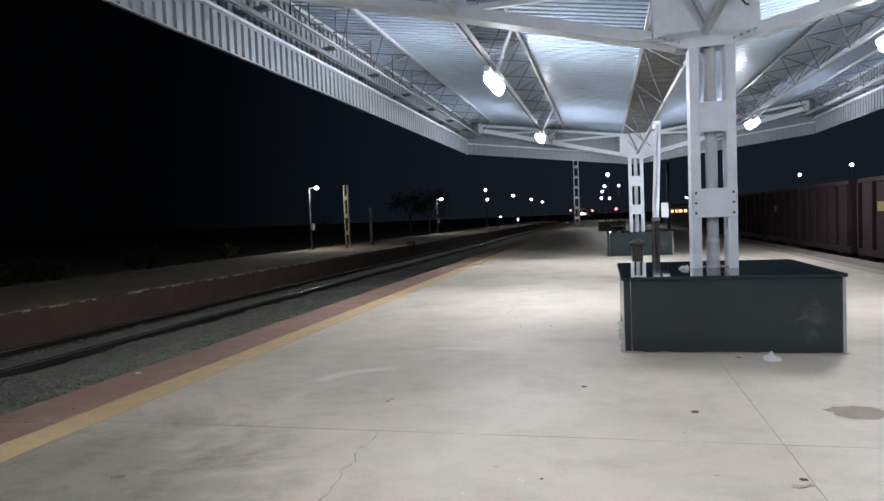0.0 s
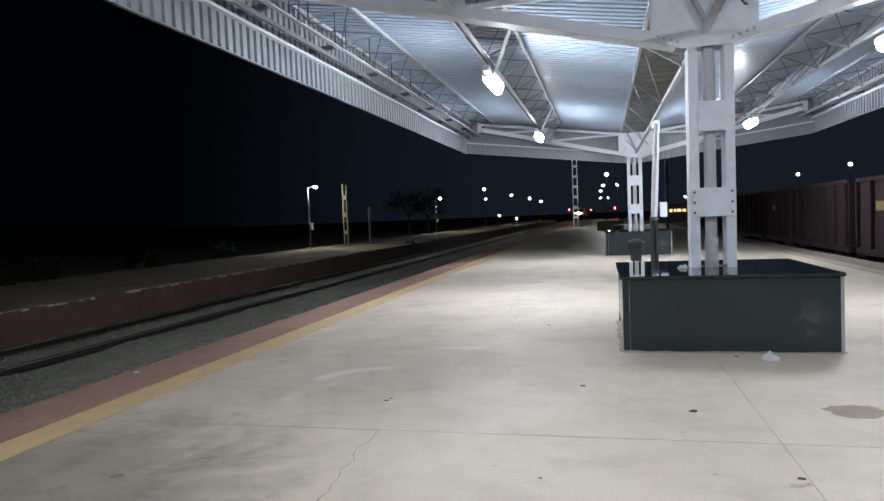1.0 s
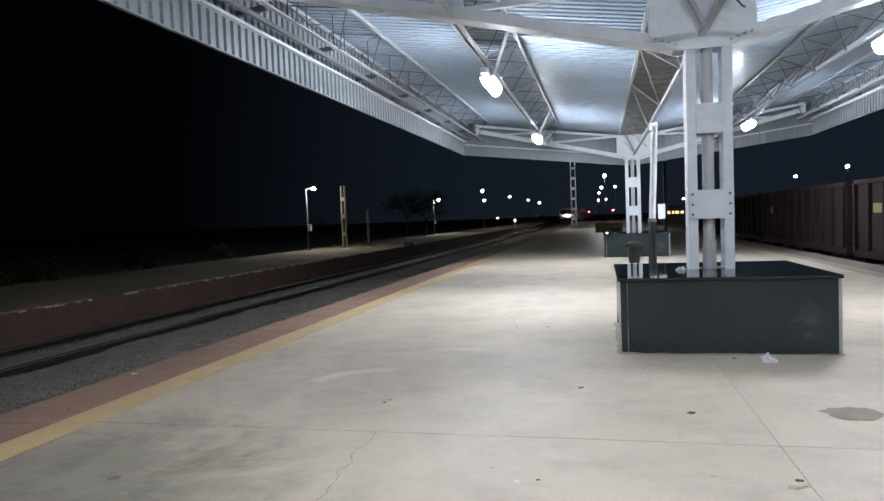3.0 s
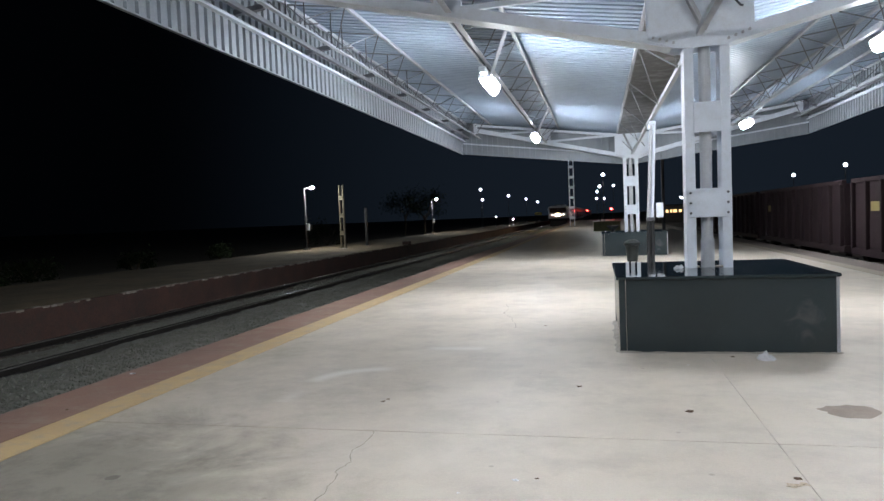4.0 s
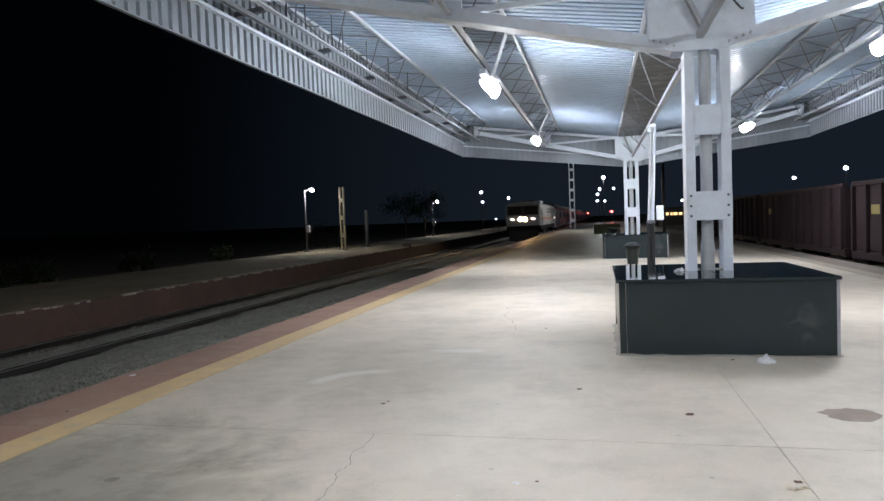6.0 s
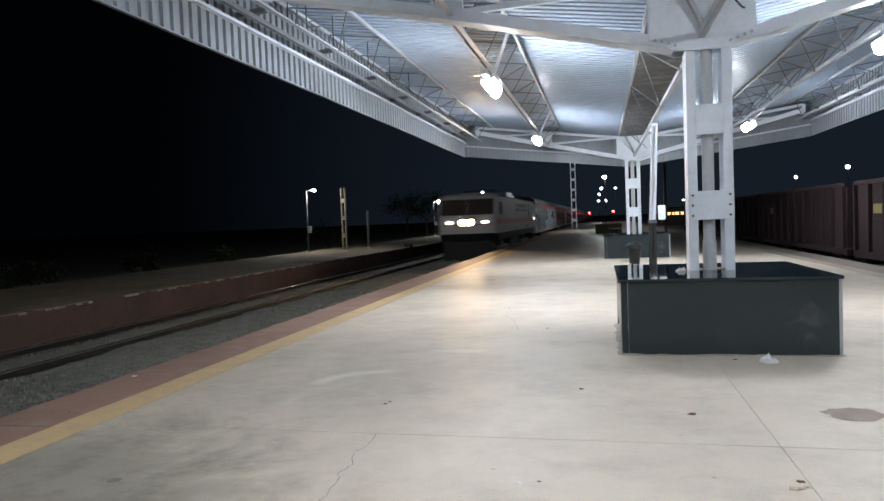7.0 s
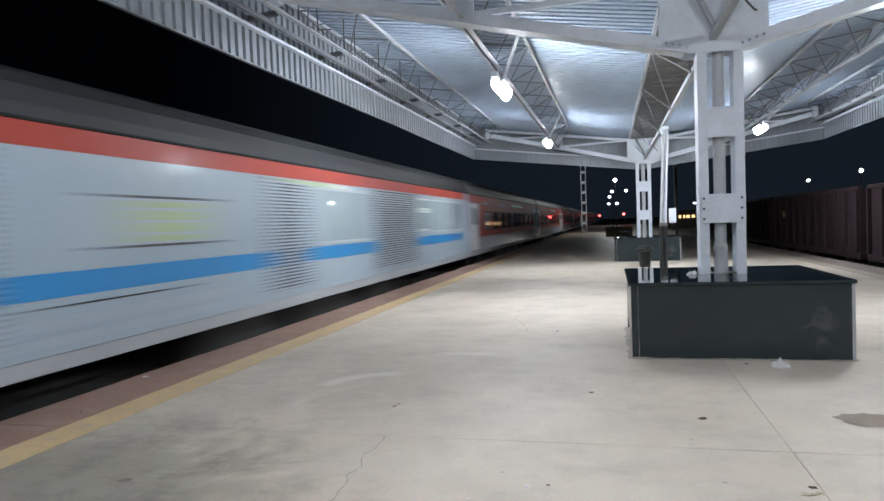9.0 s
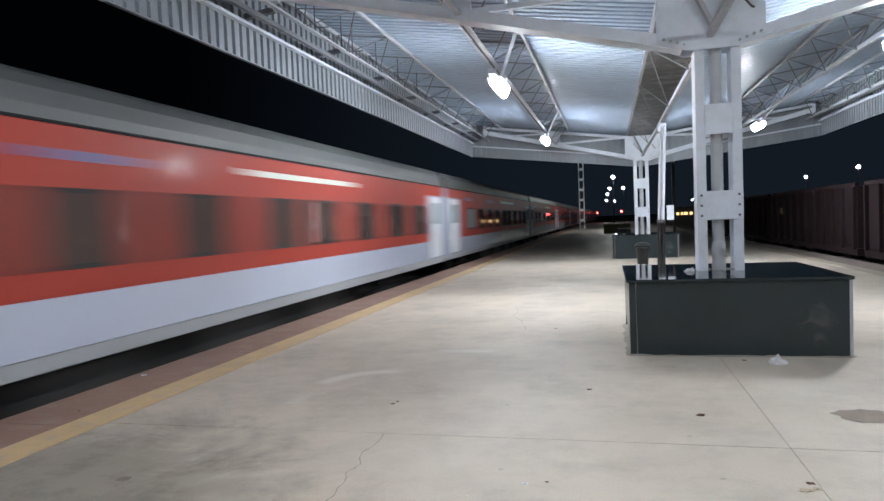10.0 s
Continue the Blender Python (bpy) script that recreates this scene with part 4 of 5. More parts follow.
def folded_stand(x, y):
    """A slender twin-tube stand with dark legs."""
    fs = empty("twin_tube_stand", "tall silver twin-tube stand with black legs", "stand", m=pose(x, y, 0))
    for dx, dy in ((-0.045, 0), (0.02, 0.03)):
        part("tube", tube(bmesh.new(), (dx, dy, 1.34), (dx + 0.085, dy, 3.2), 0.034, 0.03, seg=12), "grey_steel" if dx < 0 else "white_steel", fs)
        part("leg", tube(bmesh.new(), (dx * 1.35 - 0.01, dy, 0), (dx, dy, 1.36), 0.042, 0.038, seg=12), "black_paint", fs, "black lower leg")
    bm = boxes((-0.01, 0.13, -0.05, 0.08, 3.18, 3.25), bevel=0.015)
    box(bm, -0.03, 0.03, -0.03, 0.05, 3.10, 3.19, bevel=0.01)
    part("cap", bm, "white_steel", fs)
    part("clamp", boxes((-0.09, 0.07, -0.05, 0.08, 1.31, 1.38), bevel=0.008), "dark_steel", fs)
    bx = part("switch_box", boxes((0.10, 0.235, -0.02, 0.10, 1.37, 1.66), bevel=0.01), "white_steel", fs, "white box")
    part("bracket", boxes((0.05, 0.105, 0.02, 0.06, 1.5, 1.54)), "dark_steel", bx)


def plant_bowl(x, y, z):
    pb = empty("flower_bowl", "dark round bowl on a plinth top", "bowl", m=pose(x, y, z))
    bm = tube(bmesh.new(), (0, 0, 0), (0, 0, 0.06), 0.09, 0.06, seg=16)
    tube(bm, (0, 0, 0.06), (0, 0, 0.2), 0.08, 0.2, seg=16)
    part("bowl", bm, "bin", pb)
    part("rim", tube(bmesh.new(), (0, 0, 0.2), (0, 0, 0.235), 0.215, 0.215, seg=16), "black_paint", pb)


def low_wall(x0, x1, y, h):
    lw = empty("low_wall", "olive limewashed low wall on the platform", "wall")
    part("wall_body", boxes((x0, x1, y, y + 1.6, -0.02, h), bevel=0.015), "olive", lw)
    part("coping", boxes((x0 - 0.04, x1 + 0.04, y - 0.04, y + 1.64, h, h + 0.06), bevel=0.01), "olive", lw)


def crumpled(name, x, y, size, mat, label, category, seed, flat=0.5, z=0.0):
    bm = bmesh.new()
    bmesh.ops.create_icosphere(bm, subdivisions=2, radius=1)
    for v in bm.verts:
        n = noise.noise(v.co * 1.7 + Vector((seed * 7.1, 0, 0)))
        k = noise.noise(v.co * 4.0 + Vector((0, seed * 3.3, 0)))
        v.co = Vector((v.co.x * (1 + n) * size, v.co.y * (0.8 + k) * size, max(-0.2, v.co.z * (0.6 + n + k)) * size * flat))
    zmin = min(v.co.z for v in bm.verts)
    ob = part(name, bm, mat)
    ob.matrix_basis = pose(x, y, z + 0.001 - zmin)
    tagged(ob, label, category)


litter_bin(0.92, 20.6)
folded_stand(1.0, 14.0)
plant_bowl(0.47, 24.6, 0.812)
low_wall(-0.45, 1.65, 56.5, 0.72)
crumpled("crumpled_paper", 1.56, 7.15, 0.056, "paper", "crumpled white paper on the platform by the plinth", "litter", 1, 1.25)
crumpled("crumpled_wrapper", 0.90, 8.45, 0.055, "paper", "crumpled pale wrapper on the plinth beside the column foot", "litter", 5, 0.9, z=0.8135)
for i, (x, y, s) in enumerate(((-0.21, 6.0, 0.022), (0.62, 5.3, 0.028), (-1.81, 5.39, 0.018), (-1.79, 5.46, 0.014), (-0.39, 3.86, 0.012), (1.03, 4.03, 0.022), (1.28, 7.3, 0.02), (-0.75, 9.3, 0.02), (-4.5, 4.9, 0.018))):
    crumpled("dry_leaf", x, y, s, "litter", "small dry brown leaf on the concrete", "litter", i + 3, 0.4)
for i, (x, y, s) in enumerate(((-0.51, 3.82, 0.018), (0.98, 3.92, 0.032), (1.04, 3.95, 0.026), (-0.8, 3.6, 0.01), (-4.87, 6.23, 0.03), (0.8, 6.9, 0.012))):
    crumpled("paper_scrap", x, y, s, "tan_paper" if x > 0.9 else "paper", "small torn scrap of tan paper" if x > 0.9 else "small torn scrap of pale paper", "litter", i + 23, 0.35)


# ---- far platform and yard ----
def lamp_post(x, y, base, height, arm=0.5, glow_mat="far_lamp", size=0.2, label="slim grey lamp post with a bright white lamp", boxed=False, pale=True):
    lp = empty("lamp_post", label, "lamp post", m=pose(x, y, base), group="yard lamp posts")
    size *= 0.62
    h = height - base
    part("pole", tube(bmesh.new(), (0, 0, 0), (0, 0, h + 0.05), 0.07 if pale else 0.045, 0.045 if pale else 0.03, seg=10), "dark_steel" if pale else "black_rail", lp)
    part("foot", boxes((-0.18, 0.18, -0.18, 0.18, -0.05, 0.12), bevel=0.02), "concrete_rough", lp)
    if arm:
        part("arm", tube(bmesh.new(), (0, 0, h), (arm, 0, h + 0.12), 0.03, seg=8), "grey_steel", lp)
    bm = bmesh.new()
    bmesh.ops.create_uvsphere(bm, u_segments=8, v_segments=5, radius=1)
    for v in bm.verts:
        v.co = Vector((arm + v.co.x * size, v.co.y * size, h + 0.06 + v.co.z * size * 0.8))
    hd = part("lamp_head", bm, glow_mat, lp, "glowing lamp head")
    if boxed:
        part("cover", tube(bmesh.new(), (arm, 0, h + 0.06 + size * 0.2), (arm, 0, h + 0.10 + size), size * 1.2, size * 0.3, seg=12), "grey_steel", hd, "brimmed grey cover")
        part("meter_box", boxes((0.05, 0.25, -0.1, 0.1, 1.3, 1.75), bevel=0.01), "white_steel", lp, "pale metal box")
    else:
        part("cover", tube(bmesh.new(), (arm, 0, h + 0.06 + size * 0.82), (arm, 0, h + 0.12 + size), size * 0.6, size * 0.3, seg=10), "grey_steel", hd)


def lattice_mast(x, y, base, height, width=0.42, mat="white_steel", leg=0.05, label="pale twin-channel electrification mast"):
    lm = empty("catenary_mast", label, "mast", m=pose(x, y, base), group="electrification masts")
    for s in (-1, 1):
        part("leg", boxes((s * width / 2 - leg, s * width / 2 + leg, -0.1, 0.1, 0, height)), mat, lm)
    z = 0.9
    me = None
    while z < height:
        if me is None:
            first = part("batten", boxes((-width / 2, width / 2, -0.115, -0.102, 0, 0.28)), mat, lm)
            me = first.data
            first.matrix_basis = pose(0, 0, z)
        else:
            shared("batten", me, lm, pose(0, 0, z))
        z += 1.15
    part("foundation", boxes((-width / 2 - 0.1, width / 2 + 0.1, -0.2, 0.2, -0.05, 0.06), bevel=0.02), "concrete_rough", lm)


def signal_post(x, y, z, base=-0.2, mat="red_lamp", size=0.12):
    sp = empty("signal_post", "dark signal post showing a red light", "signal", m=pose(x, y, base), group="signals")
    h = z - base
    part("post", tube(bmesh.new(), (0, 0, 0), (0, 0, h - 0.3), 0.06, seg=8), "dark_steel", sp)
    hd = part("signal_head", boxes((-0.2, 0.2, -0.02, 0.14, h - 0.35, h + 0.35), bevel=0.02), "black_paint", sp)
    bm = tube(bmesh.new(), (0, -0.06, h), (0, -0.03, h), size, seg=12)
    part("lens", bm, mat, hd, "glowing red lens")
    part("hood", tube(bmesh.new(), (0, -0.02, h + size + 0.02), (0, -0.2, h + size + 0.02), 0.03, seg=6), "black_paint", hd)


def shrub(x, y, base, radius, height, seed, trunk=False):
    rnd = random.Random(seed)
    nm = "tree" if trunk else "shrub"
    sh = empty(nm, "dark leafy tree at the yard edge" if trunk else "dusty dark green shrub beside the far platform", nm, m=pose(x, y, base), group="trees" if trunk else "shrubs")
    bm = bmesh.new()
    if trunk:
        tube(bm, (0, 0, -0.2), (0.1, 0, height * 0.45), 0.16, 0.1, seg=8)
        for k in range(7):
            a = rnd.uniform(0, 6.28)
            z0 = height * rnd.uniform(0.3, 0.45)
            tube(bm, (0.07, 0, z0), (radius * 0.6 * math.cos(a), radius * 0.6 * math.sin(a), height * rnd.uniform(0.6, 0.85)), 0.06, 0.02, seg=6)
        part("trunk", bm, "bark", sh)
    else:
        for k in range(9):
            a = rnd.uniform(0, 6.28)
            part("stem", tube(bmesh.new(), (0, 0, -0.1), (radius * 0.6 * math.cos(a), radius * 0.6 * math.sin(a), height * rnd.uniform(0.5, 0.9)), 0.02, 0.008, seg=5), "bark", sh)
        bm.free()
    verts, faces = [], []
    clumps = [(radius * rnd.uniform(-0.8, 0.8), radius * rnd.uniform(-0.8, 0.8), height * (rnd.uniform(0.5, 0.95) if trunk else rnd.uniform(0.15, 0.85)), radius * rnd.uniform(0.25, 0.5)) for _ in range(14)]
    for k in range(1500 if trunk else 700):
        cx, cy, cz, cr = rnd.choice(clumps)
        p = Vector((cx + rnd.gauss(0, cr * 0.6), cy + rnd.gauss(0, cr * 0.6), max(0.05, cz + rnd.gauss(0, cr * 0.5))))
        s = rnd.uniform(0.06, 0.13) * (1.6 if trunk else 1)
        u = Vector((rnd.gauss(0, 1), rnd.gauss(0, 1), rnd.gauss(0, 1))).normalized()
        w = u.orthogonal().normalized() * s * 0.45
        b = len(verts)
        verts += [p - u * s, p + w, p + u * s, p - w]
        faces.append((b, b + 1, b + 2, b + 3))
    me = bpy.data.meshes.new("crown")
    me.from_pydata([tuple(v) for v in verts], [], faces)
    me.materials.append(M["leaf"])
    ob = new("crown", me)
    ob.parent = sh


def goods_wagon(y0):
    """An open goods wagon with ribbed sides; its near side stands at the platform edge."""
    gw = empty("goods_wagon", "rust-brown open goods wagon with ribbed steel sides", "goods wagon", m=pose(TRACK_3, y0, 0), group="standing goods wagons")
    L, w = 10.0, 1.55
    part("body", boxes((-w, w, 0.0, L, 0.28, 2.05), bevel=0.01), "wagon", gw)
    part("top_rail", boxes((-w - 0.06, -w + 0.06, -0.02, L + 0.02, 2.03, 2.15), bevel=0.01), "wagon", gw)
    part("top_rail", boxes((w - 0.06, w + 0.06, -0.02, L + 0.02, 2.03, 2.15), bevel=0.01), "wagon", gw)
    part("solebar", boxes((-w - 0.04, w + 0.04, -0.1, L + 0.1, 0.10, 0.30), bevel=0.01), "wagon", gw)
    rib = None
    for k in range(11):
        y = 0.08 + k * (L - 0.16) / 10
        for s in (-1, 1):
            if rib is None:
                first = part("rib", boxes((-0.06, 0.06, -0.055, 0.055, 0.28, 2.05), bevel=0.012), "wagon", gw)
                rib = first.data
                first.matrix_basis = pose(s * (w + 0.04), y, 0)
            else:
                shared("rib", rib, gw, pose(s * (w + 0.04), y, 0))
    for k in (2, 8):
        y = 0.17 + (k + 0.03) * (L - 0.16) / 10
        if k == 8:
            part("marking_panel", boxes((-w - 0.006, -w, y, y + 0.74, 1.28, 1.52)), "wagon_yellow", gw, "faded yellow marking panel")
        part("side_door", boxes((-w - 0.02, -w, y - 0.02, y + 0.78, 0.35, 1.15), bevel=0.006), "wagon", gw)
    for yb in (1.9, 8.1):
        bo = part("bogie", boxes((-1.1, -0.95, yb - 1.2, yb + 1.2, -0.45, -0.1), (0.95, 1.1, yb - 1.2, yb + 1.2, -0.45, -0.1), (-1.0, 1.0, yb - 0.25, yb + 0.25, -0.3, 0.1), bevel=0.02), "under", gw)
        for dy in (-1.0, 1.0):
            bm = bmesh.new()
            for s in (-1, 1):
                tube(bm, (s * 0.80, yb + dy, RAIL + 0.5), (s * 0.93, yb + dy, RAIL + 0.5), 0.5, seg=24)
            tube(bm, (-0.8, yb + dy, RAIL + 0.5), (0.8, yb + dy, RAIL + 0.5), 0.08, seg=10)
            part("wheelset", bm, "wheel", bo)
    for yb, s in ((-0.1, -1), (L + 0.1, 1)):
        part("coupler", boxes((-0.12, 0.12, yb - 0.02 if s < 0 else yb, yb if s < 0 else yb + 0.02, 0.12, 0.3), (-0.08, 0.08, min(yb, yb + s * 0.3), max(yb, yb + s * 0.3), 0.15, 0.27)), "under", gw)


def yard_shed(x, y):
    ys = empty("yard_shed", "low dark yard building with a row of lit windows", "building", m=pose(x, y, 0))
    part("wall", boxes((-1.2, 6.5, 0, 5, -1.2, 2.4)), "concrete_rough", ys)
    part("roof", boxes((-1.6, 6.9, -0.5, 5.5, 2.4, 2.6)), "dark_steel", ys)
    for a, wd in ((0.0, 0.5), (0.9, 0.35), (1.5, 0.7), (2.6, 0.6), (3.6, 0.3)):
        wi = part("window", boxes((a, a + wd, -0.03, 0.0, 0.95, 1.5)), "warm_window", ys, "warm lit window")
        part("frame", boxes((a - 0.06, a, -0.05, 0.0, 0.9, 1.55), (a + wd, a + wd + 0.06, -0.05, 0.0, 0.9, 1.55)), "dark_steel", wi)


def name_board(x, y, z):
    nb = empty("station_board", "small yellow board on two posts", "sign", m=pose(x, y, 0))
    part("panel", boxes((-0.75, 0.75, -0.03, 0.03, z - 0.3, z + 0.3), bevel=0.01), "board_yellow", nb)
    for s in (-1, 1):
        part("post", boxes((s * 0.6 - 0.05, s * 0.6 + 0.05, 0.03, 0.12, -0.1, z + 0.3)), "dark_steel", nb)
    part("lettering_bar", boxes((-0.5, 0.5, -0.036, -0.03, z - 0.08, z + 0.08)), "black_paint", nb)


lamp_post(-18.95, 42.0, FAR_TOP, 3.85, arm=0.55, boxed=True, size=0.2, glow_mat="bright_yard_lamp")
lamp_post(-19.6, 80.0, FAR_TOP, 3.85, arm=0.6, boxed=True, size=0.22, glow_mat="bright_yard_lamp")
lamp_post(-18.66, 110.0, FAR_TOP, 5.9, arm=0.0, size=0.3, pale=False)
lamp_post(-18.5, 110.4, FAR_TOP, 4.3, arm=0.0, size=0.22, pale=False)
lamp_post(-15.47, 120.0, FAR_TOP, 5.05, arm=0.0, size=0.26, pale=False)
lamp_post(-16.43, 160.0, FAR_TOP, 5.25, arm=0.0, size=0.32, pale=False)
lamp_post(-17.3, 200.0, FAR_TOP, 5.25, arm=0.0, size=0.36, pale=False)
lamp_post(0.49, 70.0, 0, 5.2, arm=0.0, size=0.21, pale=False, glow_mat="bright_yard_lamp")
lamp_post(0.23, 120.0, 0, 5.95, arm=0.0, size=0.26, pale=False)
lamp_post(2.56, 120.0, 0, 5.95, arm=0.0, size=0.24, pale=False)
lamp_post(-0.24, 149.0, 0, 5.9, arm=0.0, size=0.26, pale=False)
lamp_post(-0.56, 220.0, -1.2, 5.9, arm=0.0, size=0.32, pale=False)
lamp_post(1.85, 220.0, -1.2, 5.8, arm=0.0, size=0.32, pale=False)
lamp_post(16.87, 150.0, -1.2, 3.9, arm=0.0, size=0.26, pale=False)
lamp_post(15.35, 60.0, -1.2, 3.86, arm=0.0, size=0.17, pale=False)
lamp_post(14.35, 45.0, -1.2, 3.7, arm=-0.0, size=0.17, pale=False)
lamp_post(-16.3, 110.0, FAR_TOP, 1.45, arm=0.0, size=0.14, pale=False, label="short post with a small pale light")
lamp_post(-15.95, 130.0, FAR_TOP, 0.85, arm=0.0, size=0.2, pale=False, label="short post with a small pale light")
lattice_mast(-16.6, 42.6, FAR_TOP, 4.2, width=0.25, leg=0.03, mat="mast_paint", label="weathered cream twin-channel electrification mast")
lattice_mast(-2.95, 79.0, 0.0, 8.5, width=0.5)
lattice_mast(-16.3, 46.5, FAR_TOP, 2.7, width=0.08, mat="black_rail", leg=0.03, label="dim narrow post on the far platform")
lattice_mast(3.53, 40.0, 0.0, 6.0, width=0.08, mat="dark_steel", leg=0.04, label="thin dark pole on the platform")
signal_post(-9.3, 200.0, 2.5, base=-1.2, size=0.22)
signal_post(-3.27, 205.0, 2.25, base=-1.2, size=0.2)
signal_post(2.6, 149.0, 2.2, base=0, size=0.22)
signal_post(-5.6, 230.0, 2.3, base=-1.2, size=0.16)
name_board(-12.9, 150.0, 1.75)
yard_shed(13.7, 150.0)
for i, (x, y, r, h) in enumerate(((-24.2, 40.0, 0.7, 0.8), (-22.6, 29.6, 0.7, 0.9), (-23.5, 24.0, 0.9, 0.9), (-22.0, 20.6, 0.8, 0.9), (-25.0, 60.0, 2.0, 2.2))):
    shrub(x, y, FAR_TOP - 0.25, r, h, 50 + i)
for i, (x, y, r, h) in enumerate(((-25.0, 97.0, 2.6, 7.0), (-34.0, 118.0, 4.0, 8.0))):
    shrub(x, y, -1.2, r, h, 70 + i, trunk=True)
for k in range(5):
    goods_wagon(-0.2 + 10.75 * k)


# ---- the train ----
def loft(sections):
    """Joins rings of equal count into a closed hull."""
    bm = bmesh.new()
    rings = [[bm.verts.new(p) for p in s] for s in sections]
    k = len(rings[0])
    for a, b in zip(rings, rings[1:]):
        for i in range(k):
            j = (i + 1) % k
            bm.faces.new((a[i], a[j], b[j], b[i]))
    bm.faces.new(rings[0][::-1])
    bm.faces.new(rings[-1])
    return bm


def wheelset(parent, y, r):
    bm = bmesh.new()
    for s in (-1, 1):
        tube(bm, (s * 0.80, y, RAIL + r), (s * 0.93, y, RAIL + r), r, seg=24)
        tube(bm, (s * 0.93, y, RAIL + r), (s * 1.12, y, RAIL + r), 0.13, 0.11, seg=12)
    tube(bm, (-0.8, y, RAIL + r), (0.8, y, RAIL + r), 0.09, seg=10)
    part("wheelset", bm, "wheel", parent)


def locomotive():
    lo = empty("locomotive", "white electric locomotive with an orange waist stripe", "locomotive")
    L = 20.0

    def ring(y, w, zb, zs, zt):
        return [(-w, y, zb), (-w, y, zs), (-w * 0.93, y, zs + 0.45 * (zt - zs)), (-w * 0.7, y, zs + 0.85 * (zt - zs)), (-w * 0.3, y, zt),
                (w * 0.3, y, zt), (w * 0.7, y, zs + 0.85 * (zt - zs)), (w * 0.93, y, zs + 0.45 * (zt - zs)), (w, y, zs), (w, y, zb)]
    st = [(0.0, 1.44, 0.80, 1.70, 1.74), (0.05, 1.50, 0.80, 1.74, 1.79), (0.30, 1.54, 0.80, 2.62, 2.78), (0.50, 1.56, 0.80, 2.72, 2.93)]
    secs = [ring(*s) for s in st] + [ring(L - y, w, zb, zs, zt) for y, w, zb, zs, zt in st[::-1]]
    body = part("body", loft(secs), "loco_white", lo)
    part("gutter", boxes((-1.60, -1.555, 0.5, L - 0.5, 2.72, 2.76), (1.555, 1.60, 0.5, L - 0.5, 2.72, 2.76)), "skirt", body)
    for s in (-1, 1):
        a, b = sorted((s * 1.558, s * 1.566))
        part("waist_stripe", boxes((a, b, 1.7, L - 1.7, 1.275, 1.53)), "loco_orange", body, "orange waist stripe")
        for ya, yb in ((0.12, 1.7), (L - 1.7, L - 0.5)):
            part("stripe_end", boxes((a, b, ya, yb, 1.275, 1.53)), "loco_gold", body, "golden end of the waist stripe")
        a, b = sorted((s * 1.30, s * 1.56))
        part("underframe", boxes((a, b, 0.4, L - 0.4, 0.42, 0.80), bevel=0.01), "skirt", lo, "dark grey underframe")
    part("nose_stripe", boxes((-1.30, 1.30, -0.008, 0.0, 1.26, 1.30)), "loco_orange", body)
    # windscreens on the raked noses
    for y, sg in ((0.142, 1), (L - 0.142, -1)):
        for s in (-1, 1):
            bm = boxes((-0.69, 0.69, -0.012, 0.012, -0.42, 0.42), bevel=0.008)
            w = part("windscreen", bm, "dark_glass", body)
            w.matrix_basis = pose(s * 0.70, y - sg * 0.02, 2.19, -sg * 15.8)
            part("wiper", bar(bmesh.new(), (0.2, -0.02 * sg, -0.38), (-0.1, -0.02 * sg, 0.2), rect(0.015, 0.01)), "rubber", w)
    # lights
    for y, sg, hot in ((0.0, -1, True), (L, 1, False)):
        hb = part("headlight_housing", boxes((-0.42, 0.42, min(y, y + sg * 0.05), max(y, y + sg * 0.05), 1.20, 1.62), bevel=0.01), "skirt", body)
        for s in (-1, 1):
            # deep hoods added to hold the headlight glow to a forward beam
            bm = bmesh.new()
            for a in range(16):
                p, q = (2 * math.pi * (a + d) / 16 for d in (0, 1))
                v = [bm.verts.new((s * 0.195 + r * math.cos(e), yy, 1.40 + r * math.sin(e))) for e, r, yy in ((p, 0.165, y), (q, 0.165, y), (q, 0.165, y + sg * 0.27), (p, 0.165, y + sg * 0.27), (p, 0.185, y + sg * 0.27), (q, 0.185, y + sg * 0.27), (q, 0.185, y), (p, 0.185, y))]
                for f in ((0, 1, 2, 3), (3, 2, 5, 4), (4, 5, 6, 7)):
                    bm.faces.new([v[i] for i in f])
            bmesh.ops.remove_doubles(bm, verts=bm.verts, dist=0.001)
            part("headlight_hood", bm, "skirt", hb)
            part("headlight", tube(bmesh.new(), (s * 0.195, y + sg * 0.05, 1.40), (s * 0.195, y + sg * 0.07, 1.40), 0.16, seg=16), "head" if hot else "dark_glass", hb, "glowing warm headlight" if hot else "unlit headlight")
            part("marker_light", boxes((s * 0.93 - 0.14, s * 0.93 + 0.14, min(y, y + sg * 0.04), max(y, y + sg * 0.04), 1.36, 1.45), bevel=0.01), "marker", body, "glowing white marker light")
        if not hot:
            for s in (-1, 1):
                part("corner_light", boxes((*sorted((s * 1.40, s * 1.585)), y - 0.42, y + 0.04, 1.35, 1.53), bevel=0.03), "tail_marker", body, "glowing white corner light")
        part("buffer_beam", boxes((-1.45, 1.45, y - 0.05 if sg < 0 else y - 0.1, y + 0.1 if sg < 0 else y + 0.05, 0.38, 0.82), bevel=0.01), "skirt", lo)
        for s in (-1, 1):
            bm = tube(bmesh.new(), (s * 0.98, y, 0.25), (s * 0.98, y + sg * 0.35, 0.25), 0.09, seg=12)
            tube(bm, (s * 0.98, y + sg * 0.35, 0.25), (s * 0.98, y + sg * 0.40, 0.25), 0.24, seg=16)
            part("buffer", bm, "under", lo)
        part("cowcatcher", boxes((-1.3, 1.3, min(y, y + sg * 0.1), max(y, y + sg * 0.1), -0.55, 0.40), bevel=0.02), "under", lo)
